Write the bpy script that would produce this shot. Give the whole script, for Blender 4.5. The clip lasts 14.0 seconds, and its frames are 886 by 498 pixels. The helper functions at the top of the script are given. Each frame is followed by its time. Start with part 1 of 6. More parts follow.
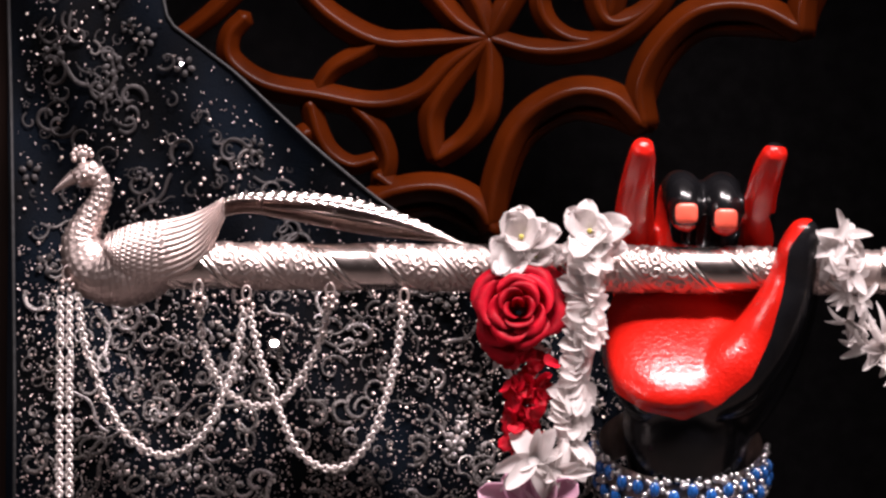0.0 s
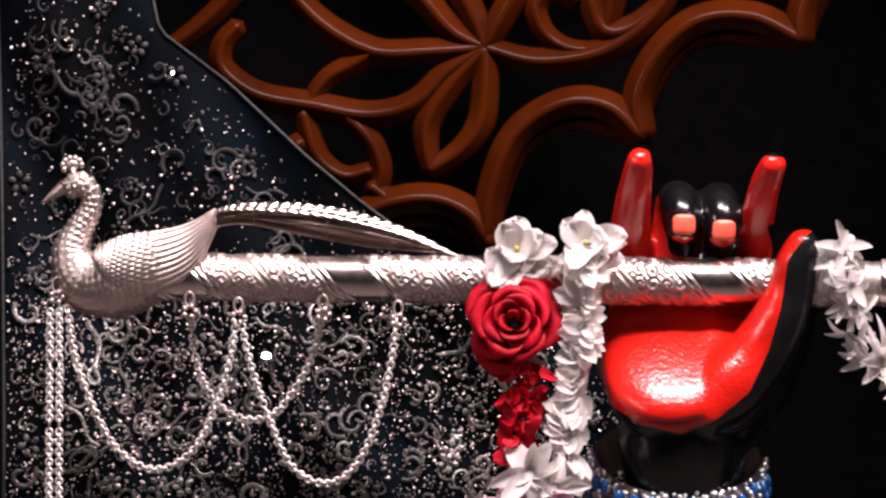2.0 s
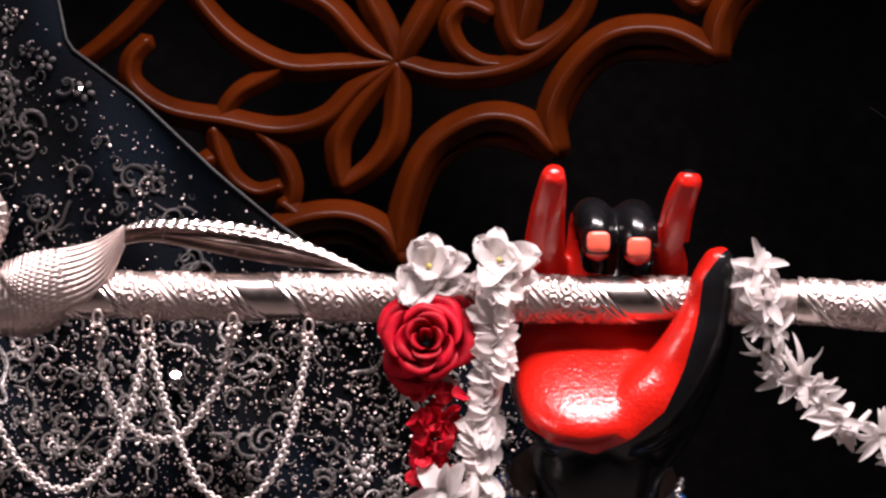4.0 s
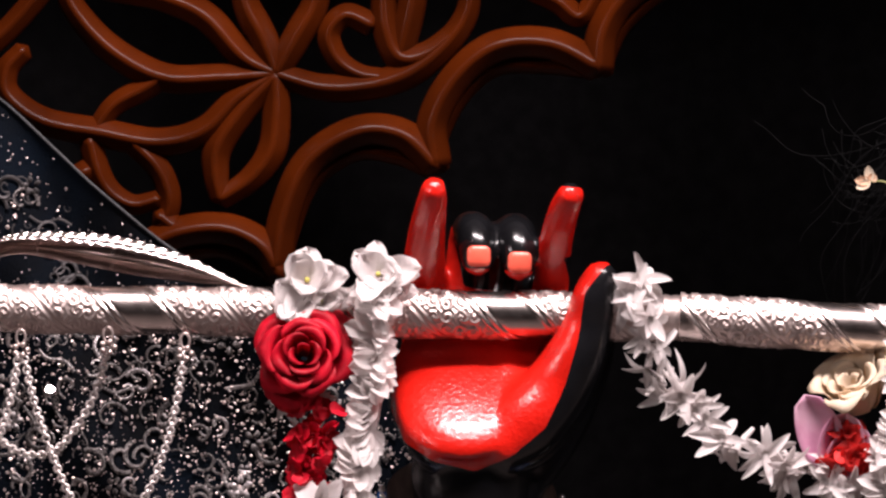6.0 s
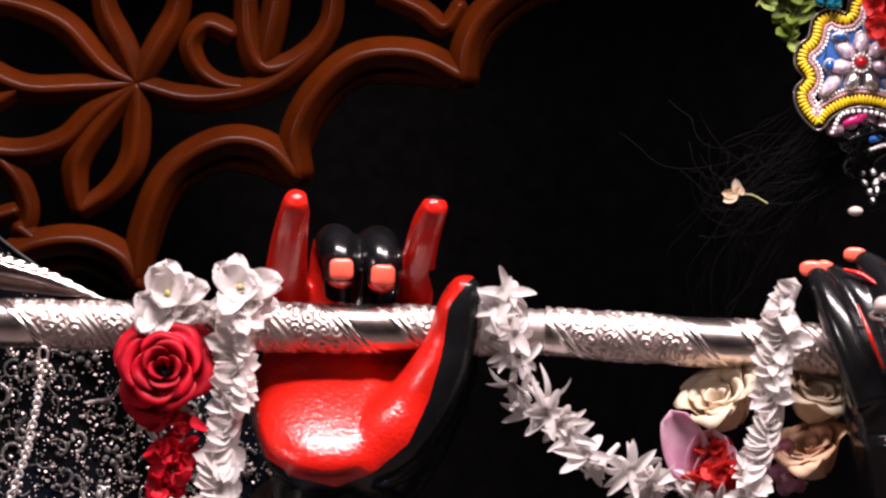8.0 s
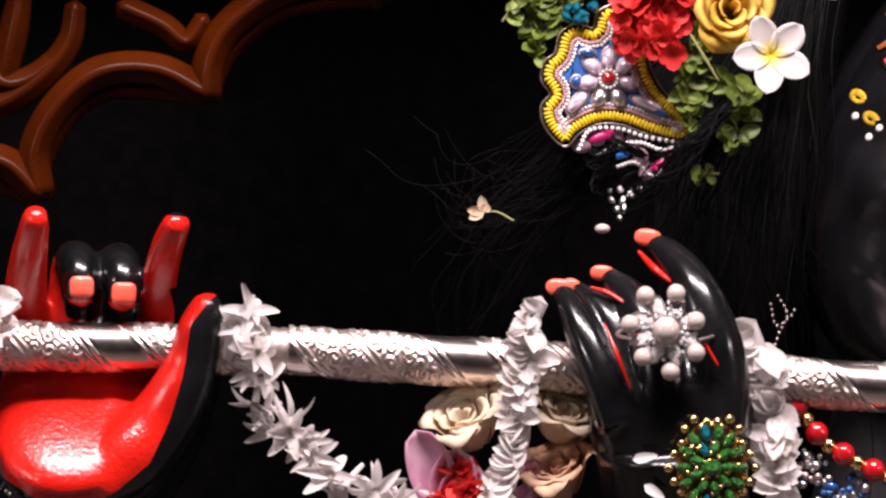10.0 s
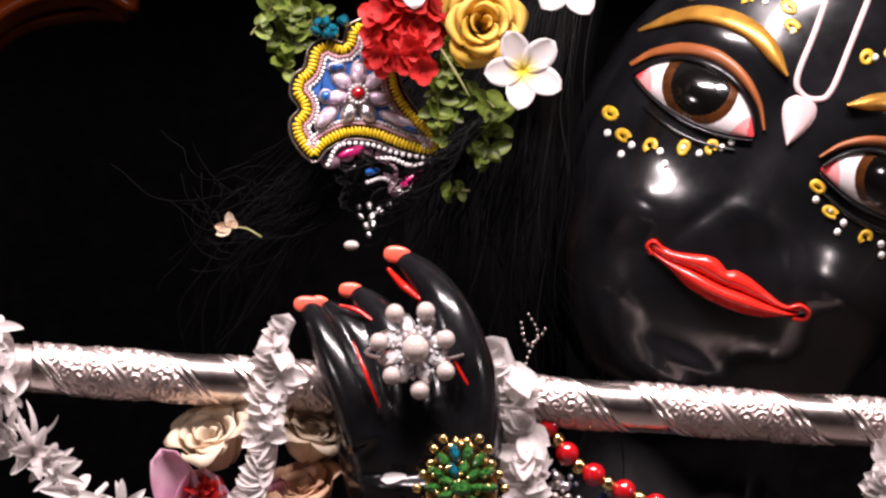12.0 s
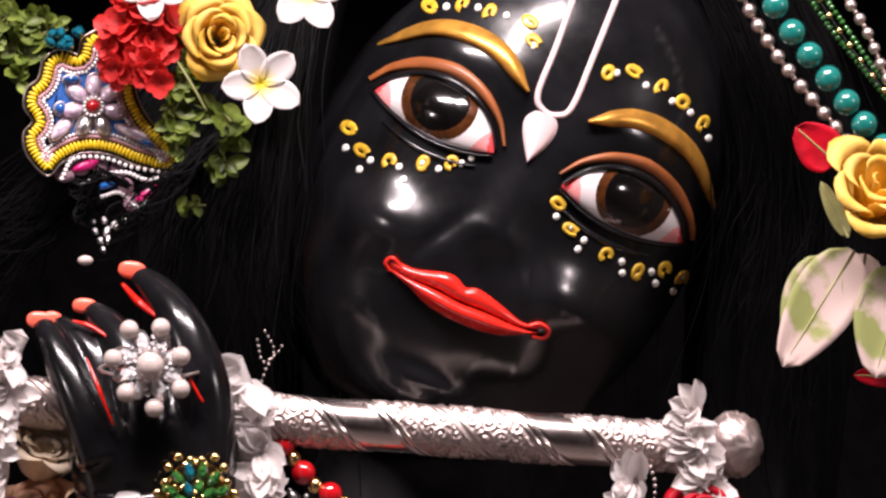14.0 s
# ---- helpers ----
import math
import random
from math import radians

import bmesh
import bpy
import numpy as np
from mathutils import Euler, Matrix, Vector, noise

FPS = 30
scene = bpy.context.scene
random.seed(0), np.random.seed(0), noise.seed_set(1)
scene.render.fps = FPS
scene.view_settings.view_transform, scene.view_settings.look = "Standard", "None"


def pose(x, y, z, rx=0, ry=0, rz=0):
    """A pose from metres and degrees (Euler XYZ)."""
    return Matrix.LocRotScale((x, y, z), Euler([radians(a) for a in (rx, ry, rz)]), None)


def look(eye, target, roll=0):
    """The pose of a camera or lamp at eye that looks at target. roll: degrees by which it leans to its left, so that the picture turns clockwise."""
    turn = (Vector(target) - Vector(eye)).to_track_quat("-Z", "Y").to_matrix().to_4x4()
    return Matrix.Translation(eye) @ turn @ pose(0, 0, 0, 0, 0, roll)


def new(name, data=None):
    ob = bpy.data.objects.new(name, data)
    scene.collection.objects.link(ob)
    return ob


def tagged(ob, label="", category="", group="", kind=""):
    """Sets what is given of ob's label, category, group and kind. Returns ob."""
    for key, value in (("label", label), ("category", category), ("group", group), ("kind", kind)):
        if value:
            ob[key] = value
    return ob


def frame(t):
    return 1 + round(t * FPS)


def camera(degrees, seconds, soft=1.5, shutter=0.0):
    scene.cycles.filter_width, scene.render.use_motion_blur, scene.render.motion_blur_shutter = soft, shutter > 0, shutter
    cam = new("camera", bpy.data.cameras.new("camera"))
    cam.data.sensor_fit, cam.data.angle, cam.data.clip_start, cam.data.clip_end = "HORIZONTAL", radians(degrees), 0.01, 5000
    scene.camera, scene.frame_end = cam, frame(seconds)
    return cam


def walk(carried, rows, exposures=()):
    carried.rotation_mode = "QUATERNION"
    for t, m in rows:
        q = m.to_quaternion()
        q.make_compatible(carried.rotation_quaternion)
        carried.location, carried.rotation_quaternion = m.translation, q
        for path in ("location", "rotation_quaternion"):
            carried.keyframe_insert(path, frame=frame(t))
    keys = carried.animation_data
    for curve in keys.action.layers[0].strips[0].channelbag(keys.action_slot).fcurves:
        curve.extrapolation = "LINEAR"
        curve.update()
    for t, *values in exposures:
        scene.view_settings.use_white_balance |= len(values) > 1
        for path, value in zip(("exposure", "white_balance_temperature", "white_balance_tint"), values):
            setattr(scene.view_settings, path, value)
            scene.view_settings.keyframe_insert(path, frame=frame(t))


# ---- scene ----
# The camera stands in the hall, pans from the flute's peacock to the face, and creeps nearer.
cam = camera(8.2724, 14.0, soft=2.5)
ROWS = [  # seconds, tilt, pan, roll
    (0.0, -0.468, -4.187, -0.389),
    (0.5, -0.447, -4.195, -0.371),
    (1.0, -0.419, -4.200, -0.340),
    (1.5, -0.397, -4.205, -0.379),
    (2.0, -0.366, -4.187, -0.365),
    (2.5, -0.331, -4.122, -0.318),
    (2.7, -0.315, -4.064, -0.359),
    (4.8, -0.161, -2.966, -0.196),
    (5.0, -0.151, -2.865, -0.175),
    (5.5, -0.121, -2.630, -0.156),
    (6.0, -0.087, -2.317, -0.125),
    (6.5, -0.057, -2.058, -0.065),
    (7.0, -0.026, -1.782, -0.065),
    (7.5, 0.000, -1.469, 0.000),
    (7.7, 0.012, -1.321, 0.012),
    (9.8, 0.183, 1.096, 0.077),
    (10.0, 0.200, 1.340, 0.082),
    (10.5, 0.242, 1.901, 0.165),
    (11.0, 0.283, 2.593, 0.244),
    (11.5, 0.326, 3.142, 0.303),
    (12.0, 0.370, 3.726, 0.348),
    (12.5, 0.408, 4.271, 0.413),
    (13.0, 0.452, 4.881, 0.485),
    (13.5, 0.495, 5.493, 0.571),
    (14.0, 0.548, 6.247, 0.637),
]
walk(cam, [(t, pose(0.1, -4.0907 + 0.02548 * t, 1.5, 90 + tilt, 0, -pan) @ pose(0, 0, 0, 0, 0, roll)) for t, tilt, pan, roll in ROWS])

# ---- light: a dim hall, four stage lamps above, beside and in front of the altar ----
world = bpy.data.worlds.new("hall_dusk")
scene.world = world
world.use_nodes = True
world.node_tree.nodes["Background"].inputs["Color"].default_value = (0.9, 0.85, 1.0, 1)
world.node_tree.nodes["Background"].inputs["Strength"].default_value = 0.035


def lamp(name, eye, target, watts, sx, sy, colour=(1.0, 0.855, 0.87)):
    data = bpy.data.lights.new(name, "AREA")
    data.shape, data.size, data.size_y, data.energy, data.color = "RECTANGLE", sx, sy, watts, colour
    ob = new(name, data)
    ob.matrix_world = look(eye, target)
    return ob


lamp("key_lamp", (-0.12, -0.85, 3.15), (0.05, 0.0, 1.5), 74, 0.78, 0.22)
lamp("side_lamp", (0.72, -0.9, 3.15), (0.4, 0.0, 1.5), 62, 0.72, 0.22)
lamp("left_lamp", (-2.0, -1.5, 2.3), (0.4, 0.0, 1.5), 14, 0.24, 0.2)
lamp("right_lamp", (2.7, -1.5, 2.3), (0.5, 0.0, 1.5), 12, 0.24, 0.2)
scene.view_settings.exposure = -0.08

# ---- helpers ----
REACH = 3.9


def P(x, z, d=0.0):
    """A point d metres behind the flute's plane, in line with (x, z) of that plane."""
    k = (REACH + d) / REACH
    return Vector((0.1 + (x - 0.1) * k, d, 1.5 + (z - 1.5) * k))


def finish(name, bm, mats, parent=None, smooth=True):
    me = bpy.data.meshes.new(name)
    if smooth:
        for f in bm.faces:
            f.smooth = True
    bm.to_mesh(me)
    bm.free()
    for m in (mats if isinstance(mats, (list, tuple)) else [mats]):
        me.materials.append(m)
    ob = new(name, me)
    if parent is not None:
        ob.parent = parent
    return ob


def part(name, bm, mats, parent, label="", smooth=True):
    ob = finish(name, bm, mats, parent, smooth)
    return tagged(ob, label) if label else ob


def shared(name, me, parent, m):
    ob = new(name, me)
    ob.parent = parent
    ob.matrix_basis = m
    return ob


def thing(name, label, category, group="", kind=""):
    ob = new(name)
    ob.empty_display_size = 0.01
    return tagged(ob, label, category, group, kind)


def spline(pts, n=8):
    """Catmull-Rom through points of any size."""
    pts = [Vector(p) for p in pts]
    if len(pts) < 3:
        return [pts[0].lerp(pts[-1], i / n) for i in range(n + 1)]
    q = [pts[0] * 2 - pts[1]] + pts + [pts[-1] * 2 - pts[-2]]
    out = []
    for i in range(1, len(q) - 2):
        a, b, c, e = q[i - 1], q[i], q[i + 1], q[i + 2]
        for j in range(n):
            t = j / n
            out.append(0.5 * (2 * b + (c - a) * t + (2 * a - 5 * b + 4 * c - e) * t * t + (3 * b - a - 3 * c + e) * t ** 3))
    out.append(pts[-1])
    return out


def tube(bm, pts, radii, sides=10, mat=0, flat=1.0, up=(0, 1, 0), cap=True):
    """Sweeps a round or flattened section along pts; radii a number or a list."""
    n = len(pts)
    if not isinstance(radii, (list, tuple)):
        radii = [radii] * n
    elif len(radii) != n:
        rr = radii
        radii = [rr[min(int(i / (n - 1) * (len(rr) - 1)), len(rr) - 2)] * (1 - (i / (n - 1) * (len(rr) - 1) - min(int(i / (n - 1) * (len(rr) - 1)), len(rr) - 2)))
                 + rr[min(int(i / (n - 1) * (len(rr) - 1)), len(rr) - 2) + 1] * (i / (n - 1) * (len(rr) - 1) - min(int(i / (n - 1) * (len(rr) - 1)), len(rr) - 2)) for i in range(n)]
    rings = []
    side = None
    for i, p in enumerate(pts):
        d = (pts[min(i + 1, n - 1)] - pts[max(i - 1, 0)])
        d = d.normalized() if d.length > 1e-9 else Vector((0, 0, 1))
        if side is None:
            side = d.cross(Vector(up))
            if side.length < 1e-3:
                side = d.cross(Vector((1, 0, 0)))
        side = (side - d * side.dot(d)).normalized()
        u = side.cross(d)
        rings.append([bm.verts.new(p + radii[i] * (side * math.cos(2 * math.pi * k / sides) + u * flat * math.sin(2 * math.pi * k / sides))) for k in range(sides)])
    for a, b in zip(rings, rings[1:]):
        for k in range(sides):
            bm.faces.new((a[k], a[(k + 1) % sides], b[(k + 1) % sides], b[k])).material_index = mat
    if cap:
        for ring, end, q in ((rings[0], pts[0], pts[1]), (rings[-1], pts[-1], pts[-2])):
            tip = bm.verts.new(end + (end - q).normalized() * radii[0 if end is pts[0] else -1] * 0.6)
            for k in range(sides):
                bm.faces.new((ring[k], ring[(k + 1) % sides], tip)).material_index = mat
    return rings


def ball(bm, c, r, seg=14, mat=0, turn=None):
    """An ellipsoid of radii r (a number or three) at c, turned by a matrix."""
    r = (r, r, r) if isinstance(r, (int, float)) else r
    m = Matrix.Translation(c) @ (turn.to_4x4() if turn else Matrix()) @ Matrix.Diagonal((*r, 1))
    nv = max(4, seg * 2 // 3)
    north, south = bm.verts.new(m @ Vector((0, 0, 1))), bm.verts.new(m @ Vector((0, 0, -1)))
    rings = [[bm.verts.new(m @ Vector((math.sin(math.pi * i / nv) * math.cos(2 * math.pi * k / seg), math.sin(math.pi * i / nv) * math.sin(2 * math.pi * k / seg), math.cos(math.pi * i / nv)))) for k in range(seg)] for i in range(1, nv)]
    for k in range(seg):
        bm.faces.new((north, rings[0][k], rings[0][(k + 1) % seg])).material_index = mat
        bm.faces.new((south, rings[-1][(k + 1) % seg], rings[-1][k])).material_index = mat
    for a, b in zip(rings, rings[1:]):
        for k in range(seg):
            bm.faces.new((a[k], b[k], b[(k + 1) % seg], a[(k + 1) % seg])).material_index = mat
    return [north, south, *[v for ring in rings for v in ring]]


def box(bm, lo, hi, mat=0):
    vs = [bm.verts.new((x, y, z)) for x in (lo[0], hi[0]) for y in (lo[1], hi[1]) for z in (lo[2], hi[2])]
    for f in ((0, 1, 3, 2), (4, 6, 7, 5), (0, 4, 5, 1), (2, 3, 7, 6), (0, 2, 6, 4), (1, 5, 7, 3)):
        bm.faces.new([vs[i] for i in f]).material_index = mat


def sheet(bm, grid, mat=0):
    """Faces over a grid of points."""
    vs = [[bm.verts.new(p) for p in row] for row in grid]
    for a, b in zip(vs, vs[1:]):
        for i in range(len(a) - 1):
            bm.faces.new((a[i], a[i + 1], b[i + 1], b[i])).material_index = mat
    return vs


def fixed(bm):
    bmesh.ops.recalc_face_normals(bm, faces=bm.faces)
    return bm


# ---- materials ----
def surface(name, colour, rough=0.5, metal=0.0, vary=0.15, scale=60.0, bump=0.1, coat=0.0, fine=600.0, second=None, depth=0.001, sheen=0.0, per_object=0.0, subsurface=0.0, spec=0.5, stops=(0.35, 0.68), glow_through=0.0):
    m = bpy.data.materials.new(name)
    m.use_nodes = True
    nt = m.node_tree
    b = nt.nodes["Principled BSDF"]
    b.inputs["Roughness"].default_value, b.inputs["Metallic"].default_value = rough, metal
    b.inputs["Coat Weight"].default_value, b.inputs["Coat Roughness"].default_value = coat, 0.08
    b.inputs["Sheen Weight"].default_value = sheen
    b.inputs["Specular IOR Level"].default_value = spec
    if subsurface:
        b.inputs["Subsurface Weight"].default_value = subsurface
        b.inputs["Subsurface Radius"].default_value = (0.006, 0.005, 0.005)
    tc = nt.nodes.new("ShaderNodeTexCoord")
    n1 = nt.nodes.new("ShaderNodeTexNoise")
    n1.inputs["Scale"].default_value, n1.inputs["Detail"].default_value = scale, 4
    n2 = nt.nodes.new("ShaderNodeTexNoise")
    n2.inputs["Scale"].default_value, n2.inputs["Detail"].default_value = fine, 3
    nt.links.new(tc.outputs["Object"], n1.inputs["Vector"])
    nt.links.new(tc.outputs["Object"], n2.inputs["Vector"])
    ramp = nt.nodes.new("ShaderNodeValToRGB")
    lo = [c * (1 - vary) for c in colour]
    hi = list(second) if second else [min(1, c * (1 + vary)) for c in colour]
    ramp.color_ramp.elements[0].position, ramp.color_ramp.elements[1].position = stops
    ramp.color_ramp.elements[0].color, ramp.color_ramp.elements[1].color = (*lo, 1), (*hi, 1)
    nt.links.new(n1.outputs["Fac"], ramp.inputs["Fac"])
    last = ramp.outputs["Color"]
    if per_object:
        oi = nt.nodes.new("ShaderNodeObjectInfo")
        mr = nt.nodes.new("ShaderNodeMapRange")
        mr.inputs["To Min"].default_value, mr.inputs["To Max"].default_value = 1 - per_object, 1 + per_object
        nt.links.new(oi.outputs["Random"], mr.inputs["Value"])
        hs = nt.nodes.new("ShaderNodeHueSaturation")
        nt.links.new(mr.outputs["Result"], hs.inputs["Value"])
        nt.links.new(last, hs.inputs["Color"])
        last = hs.outputs["Color"]
    nt.links.new(last, b.inputs["Base Color"])
    if rough > 0.02:
        mr = nt.nodes.new("ShaderNodeMapRange")
        mr.inputs["To Min"].default_value, mr.inputs["To Max"].default_value = rough * 0.75, min(1, rough * 1.3)
        nt.links.new(n2.outputs["Fac"], mr.inputs["Value"])
        nt.links.new(mr.outputs["Result"], b.inputs["Roughness"])
    if bump:
        bp = nt.nodes.new("ShaderNodeBump")
        bp.inputs["Strength"].default_value, bp.inputs["Distance"].default_value = bump, depth
        nt.links.new(n2.outputs["Fac"], bp.inputs["Height"])
        nt.links.new(bp.outputs["Normal"], b.inputs["Normal"])
    if glow_through:
        # thin petals and leaves let light through
        tr, mx = nt.nodes.new("ShaderNodeBsdfTranslucent"), nt.nodes.new("ShaderNodeMixShader")
        mx.inputs["Fac"].default_value = glow_through
        nt.links.new(last, tr.inputs["Color"])
        nt.links.new(b.outputs["BSDF"], mx.inputs[1])
        nt.links.new(tr.outputs["BSDF"], mx.inputs[2])
        nt.links.new(mx.outputs["Shader"], nt.nodes["Material Output"].inputs["Surface"])
    return m


BLACK = surface("black_lacquer", (0.006, 0.006, 0.007), 0.2, vary=0.4, bump=0.02, coat=0.15, fine=180, scale=25, spec=0.36)
RED = surface("red_lacquer", (0.56, 0.011, 0.006), 0.22, vary=0.15, bump=0.55, coat=0.1, fine=330, scale=30)
CORAL = surface("coral_paint", (0.9, 0.13, 0.08), 0.3, vary=0.06, bump=0.02, coat=0.2)
LIP = surface("lip_red", (0.68, 0.02, 0.012), 0.25, vary=0.12, bump=0.05, coat=0.4, fine=250)
EYE_WHITE = surface("eye_white", (0.72, 0.66, 0.66), 0.12, vary=0.05, bump=0.0, coat=0.8)
EYE_ROSE = surface("eye_rose", (0.8, 0.3, 0.3), 0.15, vary=0.15, bump=0.0, coat=0.8)
EYE_RED = surface("eye_red", (0.75, 0.08, 0.09), 0.15, vary=0.1, bump=0.0, coat=0.8)
IRIS = surface("iris_brown", (0.06, 0.02, 0.006), 0.15, vary=0.35, bump=0.0, coat=0.4, scale=150)
PUPIL = surface("pupil_black", (0.003, 0.0025, 0.0025), 0.12, vary=0.2, bump=0.0, coat=0.3)
LID = surface("lid_copper", (0.25, 0.075, 0.022), 0.35, vary=0.2, bump=0.03)
GOLD = surface("gold_paint", (0.62, 0.3, 0.05), 0.3, metal=0.6, vary=0.3, bump=0.12, fine=300)
TILAK = surface("pink_white_paint", (0.68, 0.5, 0.5), 0.5, vary=0.06, bump=0.06, fine=250)
DOT_WHITE = surface("dot_white", (0.8, 0.78, 0.74), 0.4, vary=0.05, bump=0.05)
DOT_GOLD = surface("dot_gold", (0.62, 0.38, 0.03), 0.35, vary=0.3, bump=0.1, scale=180)
SILVER = surface("silver", (0.6, 0.5, 0.472), 0.44, metal=1.0, vary=0.1, bump=0.12, fine=420, depth=0.0008)
POLISHED = surface("polished_silver", (0.7, 0.61, 0.58), 0.24, metal=1.0, vary=0.1, bump=0.06, fine=160, depth=0.0008)
CHAIN = surface("bright_silver", (0.9, 0.83, 0.81), 0.48, metal=1.0, vary=0.08, bump=0.1, fine=420)
SILVER_DARK = surface("worn_silver", (0.5, 0.42, 0.39), 0.32, metal=1.0, vary=0.3, bump=0.2, fine=420)
WOOD = surface("carved_teak", (0.046, 0.0075, 0.0008), 0.3, vary=0.35, scale=14, bump=0.15, fine=120, coat=0.0, spec=0.09)
CLOTH = surface("navy_net_cloth", (0.003, 0.0035, 0.005), 0.8, vary=0.5, scale=16, bump=0.5, fine=900, second=(0.0017, 0.004, 0.008), spec=0.06)
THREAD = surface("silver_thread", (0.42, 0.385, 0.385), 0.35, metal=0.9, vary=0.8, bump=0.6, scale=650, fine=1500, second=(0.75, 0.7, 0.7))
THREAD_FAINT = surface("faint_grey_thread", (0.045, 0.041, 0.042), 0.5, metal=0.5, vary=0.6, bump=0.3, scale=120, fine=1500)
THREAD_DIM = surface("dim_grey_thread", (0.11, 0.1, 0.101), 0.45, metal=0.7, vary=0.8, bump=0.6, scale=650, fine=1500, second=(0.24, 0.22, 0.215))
HEM = surface("dull_grey_cord", (0.024, 0.025, 0.027), 0.6, vary=0.4, scale=200, bump=0.3, fine=1500)
GLINT = surface("bright_crystal", (0.95, 0.93, 0.93), 0.06, metal=1.0, vary=0.03, bump=0.0)
HALL = surface("hall_plaster", (0.14, 0.12, 0.112), 0.8, vary=0.2, scale=4, bump=0.1)
VELVET = surface("black_velvet", (0.014, 0.0135, 0.015), 0.95, vary=0.3, bump=0.1, spec=0.1)
PILLAR = surface("dark_teak", (0.006, 0.0024, 0.0015), 0.7, vary=0.3, scale=12, bump=0.1, spec=0.08)
STONE = surface("altar_cloth", (0.1, 0.075, 0.068), 0.6, vary=0.15, scale=6, bump=0.05)

# ---- setting: the hall, the altar and its black backdrop ----
def wall(name, lo, hi, m, label, category):
    bm = bmesh.new()
    box(bm, lo, hi)
    return tagged(finish(name, bm, m, smooth=False), label, category, kind="structure")


wall("floor", (-3.2, -6.2, -0.1), (3.2, 1.4, 0), HALL, "plain stone hall floor in front of the altar", "floor")
wall("ceiling", (-3.2, -6.2, 3.6), (3.2, 1.4, 3.7), HALL, "plain plastered hall ceiling", "ceiling")
wall("wall_west", (-3.3, -6.2, 0), (-3.2, 1.4, 3.6), HALL, "plain plastered hall side wall", "wall")
wall("wall_east", (3.2, -6.2, 0), (3.3, 1.4, 3.6), HALL, "plain plastered hall side wall", "wall")
wall("wall_south", (-3.2, -6.3, 0), (3.2, -6.2, 3.6), HALL, "plain plastered hall wall behind the camera", "wall")
wall("wall_north", (-3.2, 1.4, 0), (3.2, 1.5, 3.6), HALL, "plain plastered hall wall behind the altar", "wall")
wall("backdrop", (-2.2, 1.0, 0.6), (2.2, 1.03, 3.4), VELVET, "black velvet backdrop hanging behind the altar", "backdrop")
wall("altar", (-2.0, -0.35, 0.0), (2.0, 0.98, 0.62), STONE, "cloth-covered altar platform under the statue", "platform")


# added out of view: black panels that keep lamplight off the carved screen
wall("valance", (-1.6, 0.17, 1.88), (1.6, 0.2, 2.6), VELVET, "unseen black valance added to shade the carved screen", "valance")
wall("canopy", (-1.6, 0.2, 2.55), (1.6, 1.0, 2.6), VELVET, "unseen black canopy added over the altar to keep lamplight out", "canopy")


